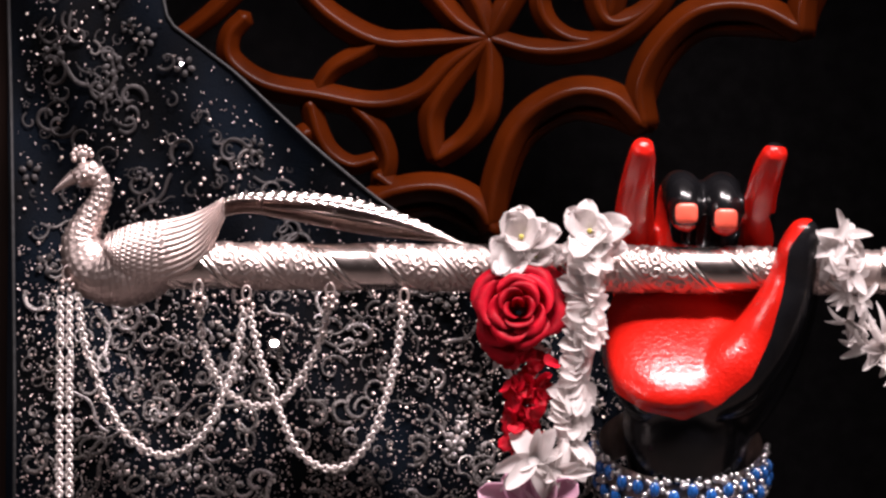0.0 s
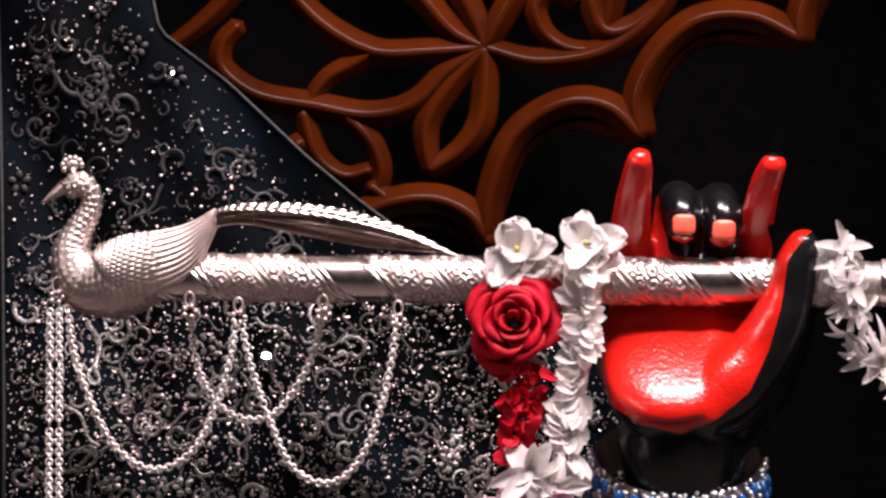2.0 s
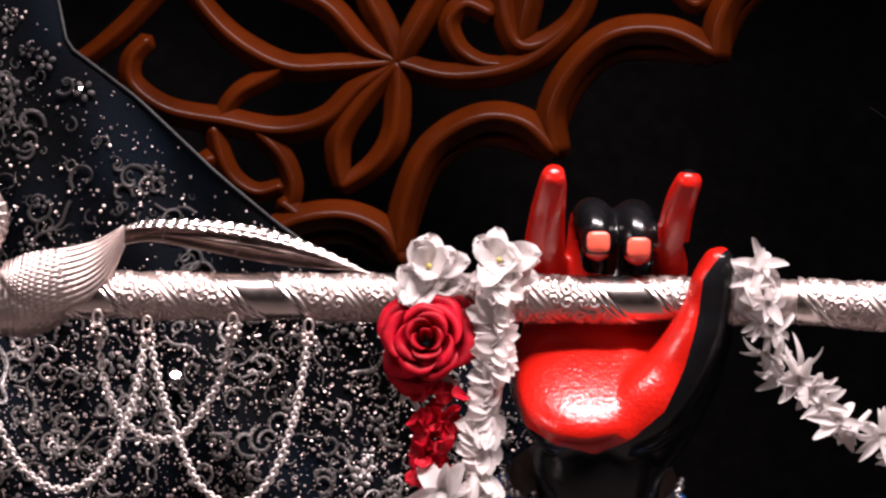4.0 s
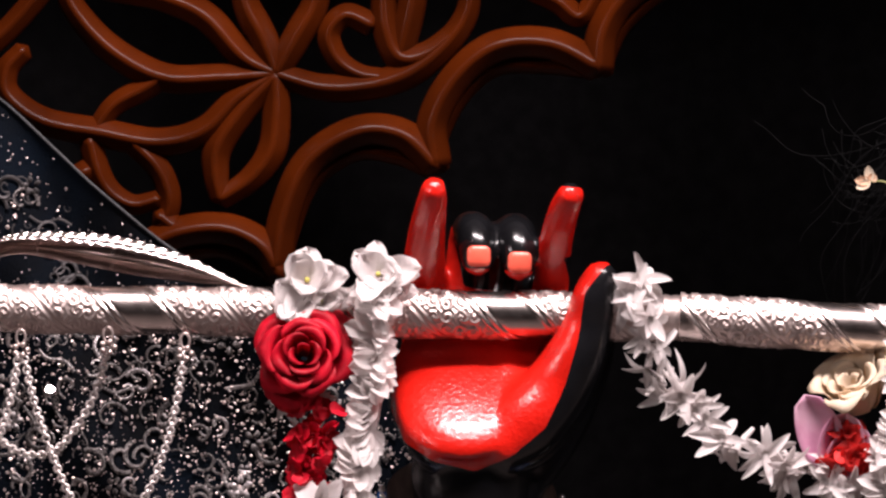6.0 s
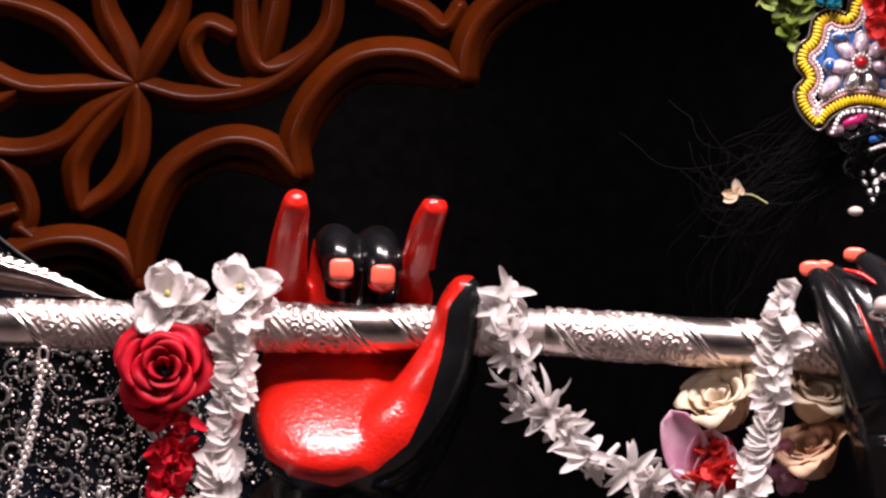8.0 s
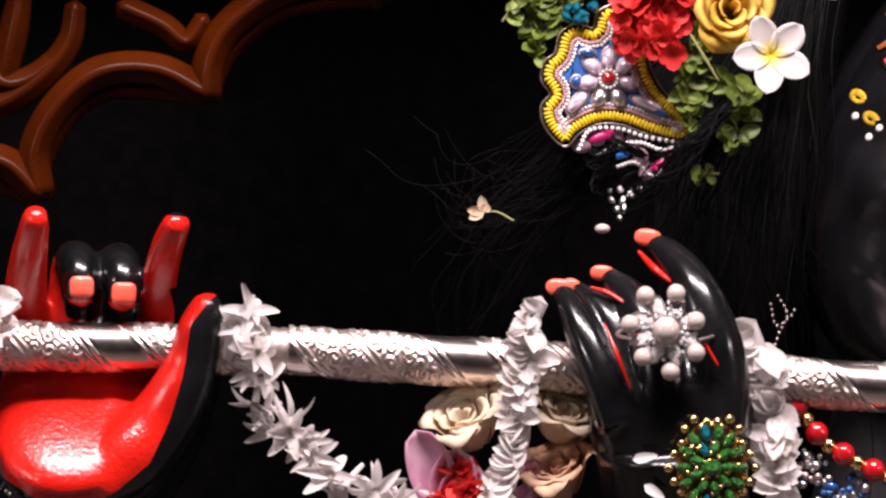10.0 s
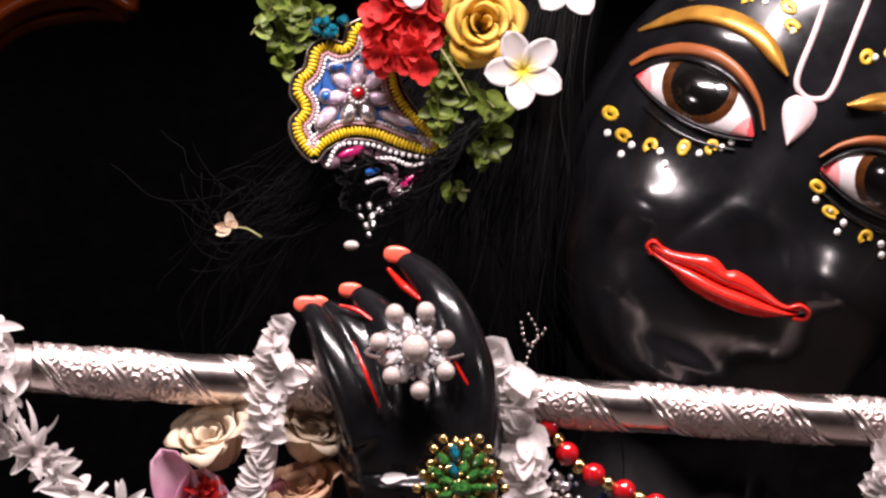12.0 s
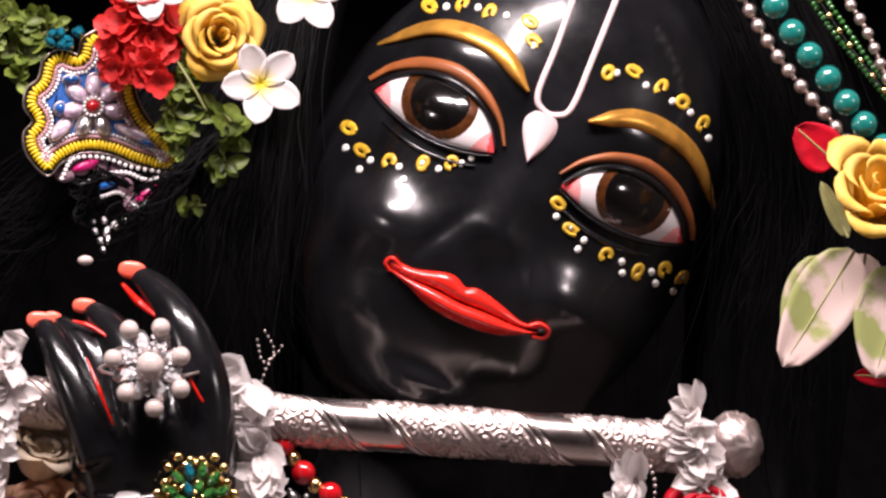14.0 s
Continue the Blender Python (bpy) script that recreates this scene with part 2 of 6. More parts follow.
# ---- carved screen ----
def screen():
    root = thing("carved_wooden_screen", "carved brown teak screen with flowers and scalloped arch edge", "screen")
    D = 0.34
    def bar(name, pts, r, flat=0.75, d=D, n=7):
        bm = bmesh.new()
        path = spline([P(x, z, d) for x, z in pts], n)
        rings = tube(bm, path, r, 20, flat=flat)
        for ring, p in zip(rings, path):
            for v in ring:
                q = v.co - p
                if q.y < 0:
                    v.co.y -= 0.7 * abs(q.y) * max(0.0, 1 - math.hypot(q.x, q.z) / max(1e-6, q.length) * 1.2)
        part(name, fixed(bm), WOOD, root)
    W = 0.0092
    # scalloped edge: a broad roll and a thinner fillet inside it
    arcs = (((-0.2651, 1.4860), (-0.2356, 1.5032), (-0.2025, 1.5078), (-0.1768, 1.4975), (-0.1629, 1.4773)),
            ((-0.1665, 1.4821), (-0.1613, 1.5158), (-0.1454, 1.5505), (-0.1141, 1.5698), (-0.0848, 1.5675), (-0.0629, 1.5477)),
            ((-0.0636, 1.5484), (-0.0657, 1.5759), (-0.0499, 1.6051), (-0.0242, 1.6243), (0.0105, 1.6256), (0.0408, 1.6109)),
            ((0.0408, 1.6094), (0.0434, 1.6321), (0.0563, 1.6539), (0.0874, 1.6757), (0.1275, 1.6828), (0.1530, 1.6717)),
            ((-0.2651, 1.4860), (-0.2799, 1.4611), (-0.3021, 1.4318), (-0.3169, 1.3951), (-0.3207, 1.3584)))
    for a in arcs:
        pts = list(a)
        bar("scalloped_edge", pts, 0.0112, 0.85)
        cx = sum(p[0] for p in pts) / len(pts)
        inner = [(p[0] + (cx - p[0]) * 0.1, p[1] - 0.0145 * (1 if i not in (0, len(pts) - 1) else 0.2)) for i, p in enumerate(pts)]
        bar("inner_fillet", inner, 0.0055, 1.1, D + 0.012)
    hub = (-0.1662, 1.6067)
    bars = (
        ("leaf", (hub, (-0.1874, 1.6178), (-0.2112, 1.6435), (-0.2388, 1.6561), (-0.2756, 1.6629), (-0.3068, 1.6741))),
        ("leaf", (hub, (-0.2022, 1.6046), (-0.2389, 1.6048), (-0.2720, 1.6225), (-0.2959, 1.6484), (-0.3068, 1.6741))),
        ("leaf", (hub, (-0.1912, 1.5910), (-0.2133, 1.5702), (-0.2427, 1.5630), (-0.2795, 1.5694), (-0.3164, 1.5769), (-0.3392, 1.5935), (-0.3402, 1.6100), (-0.3291, 1.6228))),
        ("stem", ((-0.2380, 1.6060), (-0.2518, 1.5975), (-0.2721, 1.5859), (-0.2869, 1.5639))),
        ("curl", ((-0.2865, 1.5650), (-0.2815, 1.5454), (-0.2732, 1.5310), (-0.2588, 1.5230), (-0.2426, 1.5266))),
        ("curl", ((-0.2640, 1.5680), (-0.2444, 1.5490), (-0.2362, 1.5328), (-0.2354, 1.5202), (-0.2408, 1.5094))),
        ("leaf", (hub, (-0.1894, 1.5819), (-0.2041, 1.5599), (-0.2053, 1.5416), (-0.2024, 1.5262))),
        ("leaf", (hub, (-0.1662, 1.5818), (-0.1692, 1.5579), (-0.1822, 1.5397), (-0.2024, 1.5262))),
        ("leaf", (hub, (-0.1361, 1.5981), (-0.1067, 1.5991), (-0.0810, 1.6070), (-0.0590, 1.6234), (-0.0443, 1.6435), (-0.0406, 1.6654))),
        ("leaf", (hub, (-0.1745, 1.6294), (-0.1855, 1.6515), (-0.1891, 1.6735))),
        ("leaf", (hub, (-0.1536, 1.6293), (-0.1414, 1.6513), (-0.1377, 1.6732))),
        ("curl", ((-0.1048, 1.6383), (-0.1213, 1.6446), (-0.1323, 1.6329), (-0.1268, 1.6164), (-0.1122, 1.6064), (-0.0920, 1.6042))),
        ("leaf", ((-0.0974, 1.6620), (-0.0956, 1.6364), (-0.0865, 1.6173), (-0.0682, 1.6198), (-0.0462, 1.6380))),
        ("leaf", ((-0.0753, 1.6729), (-0.0791, 1.6509), (-0.0839, 1.6290), (-0.0865, 1.6173))),
        ("stem", ((-0.3124, 1.6668), (-0.3383, 1.6375), (-0.3642, 1.6156), (-0.3938, 1.5974))),
        ("stem", ((-0.2870, 1.5455), (-0.3128, 1.5310), (-0.3387, 1.5237))),
        ("stem", ((-0.0113, 1.6652), (0.0143, 1.6534), (0.0288, 1.6431), (0.0399, 1.6577))),
        ("stem", ((-0.2422, 1.5160), (-0.2282, 1.5068), (-0.2135, 1.5079))),
    )
    for name, pts in bars:
        bar(name, pts, [W * 0.9, W * 1.1, W * 1.15, W * 1.0, W * 0.8] if name == "leaf" else [W * 0.95, W * 0.9, W * 0.7])
    # side post and head rail that carry the lattice
    bm = bmesh.new()
    box(bm, (-0.75, 0.33, 0.62), (-0.66, 0.4, 2.3))
    box(bm, (-0.66, 0.33, 1.95), (0.6, 0.4, 2.05))
    box(bm, (-0.66, 0.35, 0.62), (-0.3, 0.4, 0.8))
    part("frame", fixed(bm), WOOD, root)
    return root


# ---- dark post beside the cloth ----
bm = bmesh.new()
box(bm, (-0.62, 0.13, 0.62), (-0.4965, 0.2, 2.3))
tagged(finish("wooden_post", bm, PILLAR, smooth=False), "dark brown wooden post beside the embroidered cloth", "post")

# ---- embroidered cloth ----
def cloth_right(z):
    """The cloth's right edge: a slanting hem that widens downwards."""
    steps = ((-0.3904, 1.6580), (-0.3830, 1.6200), (-0.3374, 1.5854), (-0.2844, 1.5349), (-0.2466, 1.5032), (-0.1634, 1.4439), (-0.0900, 1.4000), (-0.0350, 1.3600), (-0.0100, 1.2921))
    if z >= steps[0][1]:
        return steps[0][0]
    for (x0, z0), (x1, z1) in zip(steps, steps[1:]):
        if z1 <= z <= z0:
            return x0 + (x1 - x0) * (z0 - z) / (z0 - z1)
    return steps[-1][0]


def cloth_point(s, z, lift=0.0):
    left = -0.4935 + 0.002 * math.sin(z * 9)
    x = left + s * (cloth_right(z) - left)
    fold = 0.007 * math.sin(38 * (x + 0.55 * z)) + 0.004 * math.sin(85 * (x + 0.4 * z) + 1.3) + 0.006 * noise.noise(Vector((x * 9, z * 6, 2)))
    return P(x, z, 0.11 + fold - 0.02 * s - lift)


def cloth():
    root = thing("embroidered_cloth", "dark navy net cloth with silver scroll embroidery and sequins", "cloth")
    bm = bmesh.new()
    zs = [0.62 + (1.72 - 0.62) * (i / 150) for i in range(151)]
    sheet(bm, [[cloth_point(s / 90, z) for s in range(91)] for z in zs])
    me = part("net", fixed(bm), CLOTH, root)
    mod = me.modifiers.new("thick", "SOLIDIFY")
    mod.thickness, mod.offset = 0.0015, 1
    # hem cord along the slanting edge
    bm = bmesh.new()
    tube(bm, [cloth_point(1.0, z, 0.001) for z in zs], 0.001, 6)
    part("hem_cord", bm, HEM, root, "grey piped hem")
    bm = bmesh.new()
    tube(bm, [cloth_point(0.012, z, 0.002) for z in zs], 0.0012, 6)
    part("hem_cord", bm, HEM, root, "grey piped hem")
    rng = random.Random(4)
    # scrolls of thread: darker colours above z 1.455, brighter ones below
    curls, dim, faint, beads = bmesh.new(), bmesh.new(), bmesh.new(), bmesh.new()
    def on(x, z, lift):
        left = -0.4935
        return cloth_point((x - left) / (cloth_right(z) - left), z, lift)
    def inside(x, z):
        band = 0.028 if z > 1.36 else 0.014
        return -0.484 < x < cloth_right(z) - band and 1.25 < z < 1.66
    for i in range(1500):
        x, z = rng.uniform(-0.49, 0.02), rng.uniform(1.25, 1.66)
        if not inside(x, z) or (z > 1.47 and rng.random() < 0.2):
            continue
        a0, turn, r0 = rng.uniform(0, 6.28), rng.choice((-1, 1)), rng.choice((0.003, 0.0045, 0.006, 0.008, 0.011))
        n, pts = 16, []
        kind = rng.random()
        for k in range(n):
            t = k / (n - 1)
            if kind < 0.84:      # spiral
                r = r0 * (1 - 0.82 * t)
                a = a0 + turn * t * 5.2
                pts.append((x + r * math.cos(a), z + r * math.sin(a)))
            else:               # waved stem
                l = (t - 0.5) * r0 * 3.4
                w = 0.25 * r0 * math.sin(t * 7 + a0)
                pts.append((x + l * math.cos(a0) - w * math.sin(a0), z + l * math.sin(a0) + w * math.cos(a0)))
        if all(inside(*p) for p in pts):
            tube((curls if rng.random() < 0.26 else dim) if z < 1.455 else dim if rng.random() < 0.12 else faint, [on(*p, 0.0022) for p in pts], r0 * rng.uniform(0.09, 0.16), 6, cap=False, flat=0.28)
    # clusters of petals
    for i in range(170):
        x, z = rng.uniform(-0.49, 0.02), rng.uniform(1.25, 1.66)
        if inside(x, z):
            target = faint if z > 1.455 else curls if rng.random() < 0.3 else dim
            for k in range(5):
                a = k * 1.2566 + i
                w = 1.0 + 0.5 * math.sin(i * 2.3)
                c = on(x + 0.0036 * w * math.cos(a), z + 0.0036 * w * math.sin(a), 0.0025)
                ball(target, c, (0.0021 * w, 0.0008, 0.0015 * w), 8, turn=Matrix.Rotation(-a, 3, "Y"))
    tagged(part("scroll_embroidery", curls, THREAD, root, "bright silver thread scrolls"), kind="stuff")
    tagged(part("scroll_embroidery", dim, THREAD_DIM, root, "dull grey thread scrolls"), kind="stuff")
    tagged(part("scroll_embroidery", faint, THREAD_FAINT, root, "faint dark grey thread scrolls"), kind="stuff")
    for i in range(17000):
        x, z = rng.uniform(-0.49, 0.06), rng.uniform(1.25, 1.66)
        s_edge = cloth_right(z) - x
        if -0.487 < x and ((s_edge > 0.02 and (z < 1.47 or rng.random() < 0.2)) or (s_edge > 0.004 and rng.random() < 0.08)):
            r = rng.choice((0.0004, 0.0005, 0.0005, 0.0006, 0.0006, 0.0007, 0.0009, 0.0014))
            c = on(x, z, 0.002)
            t = Matrix.Rotation(rng.uniform(-1.1, 0.5), 3, "X") @ Matrix.Rotation(rng.uniform(-0.9, 0.9), 3, "Z")
            vs = [beads.verts.new(c + t @ Vector((r * math.cos(q * 1.0472), 0, r * math.sin(q * 1.0472)))) for q in range(6)]
            top = beads.verts.new(c + t @ Vector((0, -r * 0.6, 0)))
            for q in range(6):
                beads.faces.new((vs[q], vs[(q + 1) % 6], top))
    tagged(part("sequin_scatter", beads, SILVER, root, "tiny silver sequins and beads", smooth=False), kind="stuff")
    # two flat-cut crystals that lean back and catch the lamp
    for (x, z), r in (((-0.3132, 1.4041), 0.0048), ((-0.3748, 1.5918), 0.0016)):
        c = on(x, z, 0.012)
        n = ((Vector((-0.18, -0.85, 3.15)) - c).normalized() + (Vector((0.1, -4.0, 1.5)) - c).normalized()).normalized()
        turn = n.to_track_quat("Z", "Y").to_matrix()
        bm = bmesh.new()
        rings = [[bm.verts.new(c + turn @ Vector((r * s * math.cos(k * math.pi / 4), r * s * 0.8 * math.sin(k * math.pi / 4), h * r))) for k in range(8)] for s, h in ((1.0, -0.5), (0.97, -0.12), (0.62, 0.0))]
        for p, q in zip(rings, rings[1:]):
            for k in range(8):
                bm.faces.new((p[k], p[(k + 1) % 8], q[(k + 1) % 8], q[k]))
        bm.faces.new(rings[-1])
        bm.faces.new(rings[0][::-1])
        part("crystal", bm, GLINT, root, "clear flat-cut crystal", smooth=False)


screen()
cloth()

# ---- flute ----
FR = 0.0154
BEND = 0.0865
# the two halves meet at a slight angle at the joint
AXES = ((Vector((-0.43, 0, 1.4575)), Vector((BEND, 0, 1.4499)), P(-0.2545, 1.4551)), (Vector((BEND, 0, 1.4498)), Vector((0.672, 0, 1.4147)), P(0.2091, 1.4461)))
PITCH = (0.1205, 0.126)


def scroll(u, v):
    """Embossed scrollwork: rows of spirals, as heights between 0 and 1 (arrays)."""
    u, v = np.asarray(u, float), np.asarray(v, float)
    best = np.zeros(np.broadcast(u, v).shape)
    cell, reach = 0.0092, 0.0074
    gu, gv = np.floor(u / cell), np.floor(v / cell)
    for di in (-1, 0, 1):
        for dj in (-1, 0, 1):
            i, j = gu + di, gv + dj
            h = np.sin(i * 12.9898 + j * 78.233) * 43758.5453
            h = 2 * (h - np.floor(h)) - 1
            du, dv = u - (i + 0.5 + 0.22 * h) * cell, v - (j + 0.5 - 0.2 * h) * cell
            r = np.hypot(du, dv) / reach
            sgn = np.where((i + j) % 2 > 0.5, 1, -1)
            w = 0.5 + 0.5 * np.cos(r * (13 + 2 * h) + sgn * np.arctan2(dv, du) * np.where(h > 0.4, 2, 1) + h * 6)
            best = np.maximum(best, w ** 2 * np.clip(1 - r ** 3, 0, 1))
    return best


def wind(s, a, pitch):
    """How far round its winding pattern the flute is, from 0 to 1; the first part is the plain band."""
    return (s / pitch - 0.7 * (a / (2 * math.pi) - 0.5) + 0.19) % 1.0


def flute_radius(s, a, pitch):
    """Radius of the flute at s metres along it and angle a: plain and embossed bands wind round it."""
    ph = wind(s, a, pitch)
    plain = FR - 0.0002 + 0 * ph
    for g in (0.012, 0.055, 0.325, 0.368):
        plain = plain + 0.0009 * np.exp(-((ph - g) / 0.012) ** 2) - 0.0005 * np.exp(-((ph - g - 0.02) / 0.01) ** 2)
    mid = np.abs(ph - 0.69)
    edge = np.clip(np.minimum(np.minimum((ph - 0.38) / 0.03, (1 - ph) / 0.03), (mid - 0.035) / 0.025), 0, 1)
    chased = FR - 0.0008 + 0.0018 * edge * scroll(s, a * FR) + 0.0003 * edge
    for g in (0.665, 0.715):
        chased = chased + 0.0009 * np.exp(-((ph - g) / 0.012) ** 2)
    return np.where(ph < 0.38, plain, chased)


def shaft(half, skip, parent, name="shaft"):
    """One half of the flute, left out by skip metres at its joint; a plain band is centred at the given place."""
    A, B, band = AXES[half]
    fd = (B - A).normalized()
    fu = (Vector((0, 0, 1)) - fd * fd.z).normalized()
    fs = fd.cross(fu)
    L = (B - A).length
    s0, s1 = (0.0, L - skip) if half == 0 else (skip, L)
    n, m = int((s1 - s0) / 0.0007), 110
    s = np.linspace(s0, s1, n + 1)[:, None]
    a = (np.arange(m) * 2 * math.pi / m)[None, :]
    r = flute_radius(s - (band - A).dot(fd), a, PITCH[half])[..., None]
    ring = np.sin(a)[..., None] * np.array(fu) - np.cos(a)[..., None] * np.array(fs)
    co = np.array(A) + s[..., None] * np.array(fd) + ring * r
    faces = [(i * m + k, i * m + (k + 1) % m, (i + 1) * m + (k + 1) % m, (i + 1) * m + k) for i in range(n) for k in range(m)]
    faces += [tuple(range(m))[::-1], tuple(range(n * m, n * m + m))]
    me = bpy.data.meshes.new(name)
    me.from_pydata(co.reshape(-1, 3).tolist(), [], faces)
    me.shade_smooth()
    me.materials.append(SILVER)
    me.materials.append(POLISHED)
    ph = (wind(s - (band - A).dot(fd), a, PITCH[half]))[:-1].reshape(-1)
    me.polygons.foreach_set("material_index", np.append((ph < 0.38).astype(int), (0, 0)))
    ob = new(name, me)
    ob.parent = parent
    return ob


def ferrule(at, along, width, parent, r):
    bm = bmesh.new()
    up = Vector((0, 1, 0)).cross(along).normalized()
    prof = ((-0.5, 0.9), (-0.45, 1.0), (-0.15, 1.03), (0.0, 0.97), (0.15, 1.03), (0.45, 1.0), (0.5, 0.9))
    rings = [[bm.verts.new(at + along * q * width + (up * math.sin(2 * math.pi * k / 40) + Vector((0, 1, 0)) * math.cos(2 * math.pi * k / 40)) * r * w) for k in range(40)] for q, w in prof]
    for a, b in zip(rings, rings[1:]):
        for k in range(40):
            bm.faces.new((a[k], a[(k + 1) % 40], b[(k + 1) % 40], b[k]))
    for ring in (rings[0], rings[-1]):
        bm.faces.new(ring)
    part("ferrule", fixed(bm), SILVER, parent, "polished silver joint ring")


def flute():
    root = thing("flute", "embossed silver flute with a peacock finial and spiral bands", "flute")
    shaft(0, 0.006, root)
    shaft(1, 0.006, root)
    ferrule(AXES[1][0], (AXES[1][1] - AXES[0][0]).normalized(), 0.016, root, FR - 0.0012)
    bm = bmesh.new()
    c = P(0.6900, 1.4175)
    for v in ball(bm, c, (0.0175, 0.019, 0.019), 40):
        q = v.co - c
        v.co += q * 0.13 * float(scroll(q.x, math.atan2(q.z, -q.y) * 0.017))
    part("end_knob", bm, SILVER, root, "embossed round silver end cap")
    return root


FLUTE = flute()


def peacock(root):
    """The peacock finial: body, wing, neck, head, crest and long tail."""
    bm = bmesh.new()
    path = spline([P(-0.3765, 1.4622), P(-0.3957, 1.4567), P(-0.4148, 1.4549), P(-0.4340, 1.4569), P(-0.4427, 1.4722), P(-0.4383, 1.4874), P(-0.4306, 1.5006), P(-0.4297, 1.5120), P(-0.4373, 1.5185), P(-0.4450, 1.5156)], 26)
    rad = [0.010, 0.0215, 0.0262, 0.0215, 0.0135, 0.009, 0.0068, 0.0062, 0.0084, 0.006]
    rings = tube(bm, path, rad, 96)
    run = 0.0
    for i, ring in enumerate(rings):
        run += (path[i] - path[i - 1]).length if i else 0.0
        r = (ring[0].co - path[i]).length
        count = max(10, round(2 * math.pi * r / 0.0052))
        for k, v in enumerate(ring):
            row = run / 0.0042
            a = k / 96 * count + 0.5 * (math.floor(row) % 2)
            fa, fr = a - math.floor(a) - 0.5, row - math.floor(row)
            scale = max(0.0, 1 - (2.1 * fa) ** 2) * fr
            v.co += (v.co - path[i]).normalized() * 0.0014 * scale
    body = part("body", fixed(bm), SILVER, root, "silver peacock body with scale feathers")
    # beak, eye and crest
    bm = bmesh.new()
    tube(bm, spline([P(-0.4469, 1.5171), P(-0.4546, 1.5122), P(-0.4627, 1.5062)], 6), [0.0052, 0.003, 0.0006], 12)
    part("beak", bm, SILVER, body)
    bm = bmesh.new()
    ball(bm, P(-0.4412, 1.5167, -0.0085), 0.0017, 10)
    part("eye", bm, SILVER_DARK, body)
    bm = bmesh.new()
    tube(bm, [P(-0.4411, 1.5224), P(-0.4419, 1.5292)], 0.0018, 8)
    part("crest_stalk", bm, SILVER, body)
    for k in range(7):
        a = math.radians(205 - 33 * k)
        bm = bmesh.new()
        ball(bm, P(-0.4422, 1.5307) + Vector((0.0062 * math.cos(a), 0, 0.0052 * math.sin(a))), (0.0021, 0.0016, 0.0024), 8)
        part("crest_feather", bm, SILVER, body)
    bm = bmesh.new()
    ball(bm, P(-0.4422, 1.5315), (0.0045, 0.0016, 0.004), 10)
    part("crest", bm, SILVER, body, "small fan crest on the head")
    # wing: ribbed, sweeping up to a point
    bm = bmesh.new()
    top = spline([P(-0.4254, 1.4740), P(-0.4089, 1.4841), P(-0.3840, 1.4878), P(-0.3648, 1.4922), P(-0.3457, 1.5019)], 26)
    low = spline([P(-0.4262, 1.4683), P(-0.4130, 1.4454), P(-0.3862, 1.4463), P(-0.3605, 1.4595), P(-0.3458, 1.4890)], 26)
    grid = []
    for n, (a, b) in enumerate(zip(top, low)):
        i = n / len(top)
        row = []
        for k in range(81):
            t = k / 80
            p = a.lerp(b, t)
            bulge = 0.031 * math.sin(math.pi * (0.2 + 0.6 * t)) ** 0.6 * (1 - 0.62 * i ** 1.5)
            feathers = min(1.0, max(0.0, (i - 0.42) * 6))
            q, w = i * 24, t * 13 + 0.5 * (math.floor(i * 24) % 2)
            fq, fw = q - math.floor(q), w - math.floor(w) - 0.5
            rib = 0.0013 * abs(math.sin(t * 10 * math.pi + 0.8 * i)) * feathers + 0.0014 * max(0, 1 - (2 * fw) ** 2) * fq * (1 - feathers)
            row.append(p - Vector((0, bulge + rib, 0)))
        grid.append(row)
    sheet(bm, grid)
    wing = part("wing", fixed(bm), SILVER, root, "ribbed silver wing")
    wing.modifiers.new("thick", "SOLIDIFY").thickness = 0.0012
    # tail: a long hollow blade that arches over the shaft
    bm = bmesh.new()
    top = spline([P(-0.3514, 1.4974), P(-0.3342, 1.5034), P(-0.2999, 1.5047), P(-0.2618, 1.5006), P(-0.2238, 1.4890), P(-0.1852, 1.4698)], 20)
    low = spline([P(-0.3496, 1.4887), P(-0.3305, 1.4912), P(-0.3000, 1.4857), P(-0.2620, 1.4779), P(-0.2240, 1.4731), P(-0.1852, 1.4694)], 20)
    grid = []
    for i, (a, b) in enumerate(zip(top, low)):
        f = math.sin(math.pi * min(1, 0.15 + i / len(top) * 0.85)) ** 0.6
        row = []
        for k in range(49):
            t = k / 48
            if t < 0.38:
                g = i / len(top)
                w = 1 - t / 0.38
                q = a + Vector((0, -0.014 * f * w, -(0.001 + 0.0085 * math.sin(math.pi * g) ** 1.1 * g ** 0.5) * w))
                q.z += 0.002 * f * math.sin(math.pi * w)
                mark = abs(math.sin(i * 0.8 + 2.5 * w)) * abs(math.sin(w * 9))
                row.append(q + Vector((0, -0.0016, 0.0013)) * mark * f)
            else:
                t2 = (t - 0.38) / 0.62
                row.append(a.lerp(b, t2) + Vector((0, 0.018 * f * math.sin(math.pi * t2 * 0.8), 0)))
        grid.append(row[::-1])
    sheet(bm, grid)
    tail = part("tail", fixed(bm), POLISHED, root, "long hollow silver tail with feather marks")
    tail.modifiers.new("thick", "SOLIDIFY").thickness = 0.001


peacock(FLUTE)

# ---- statue: one mesh, painted ----
FACE0 = Vector((0.5671, 1.5989))
FA = math.radians(-25.5)
FACE_D = 0.135


def gauss(a, b, ca, cb, sa, sb):
    return math.exp(-((a - ca) / sa) ** 2 - ((b - cb) / sb) ** 2)


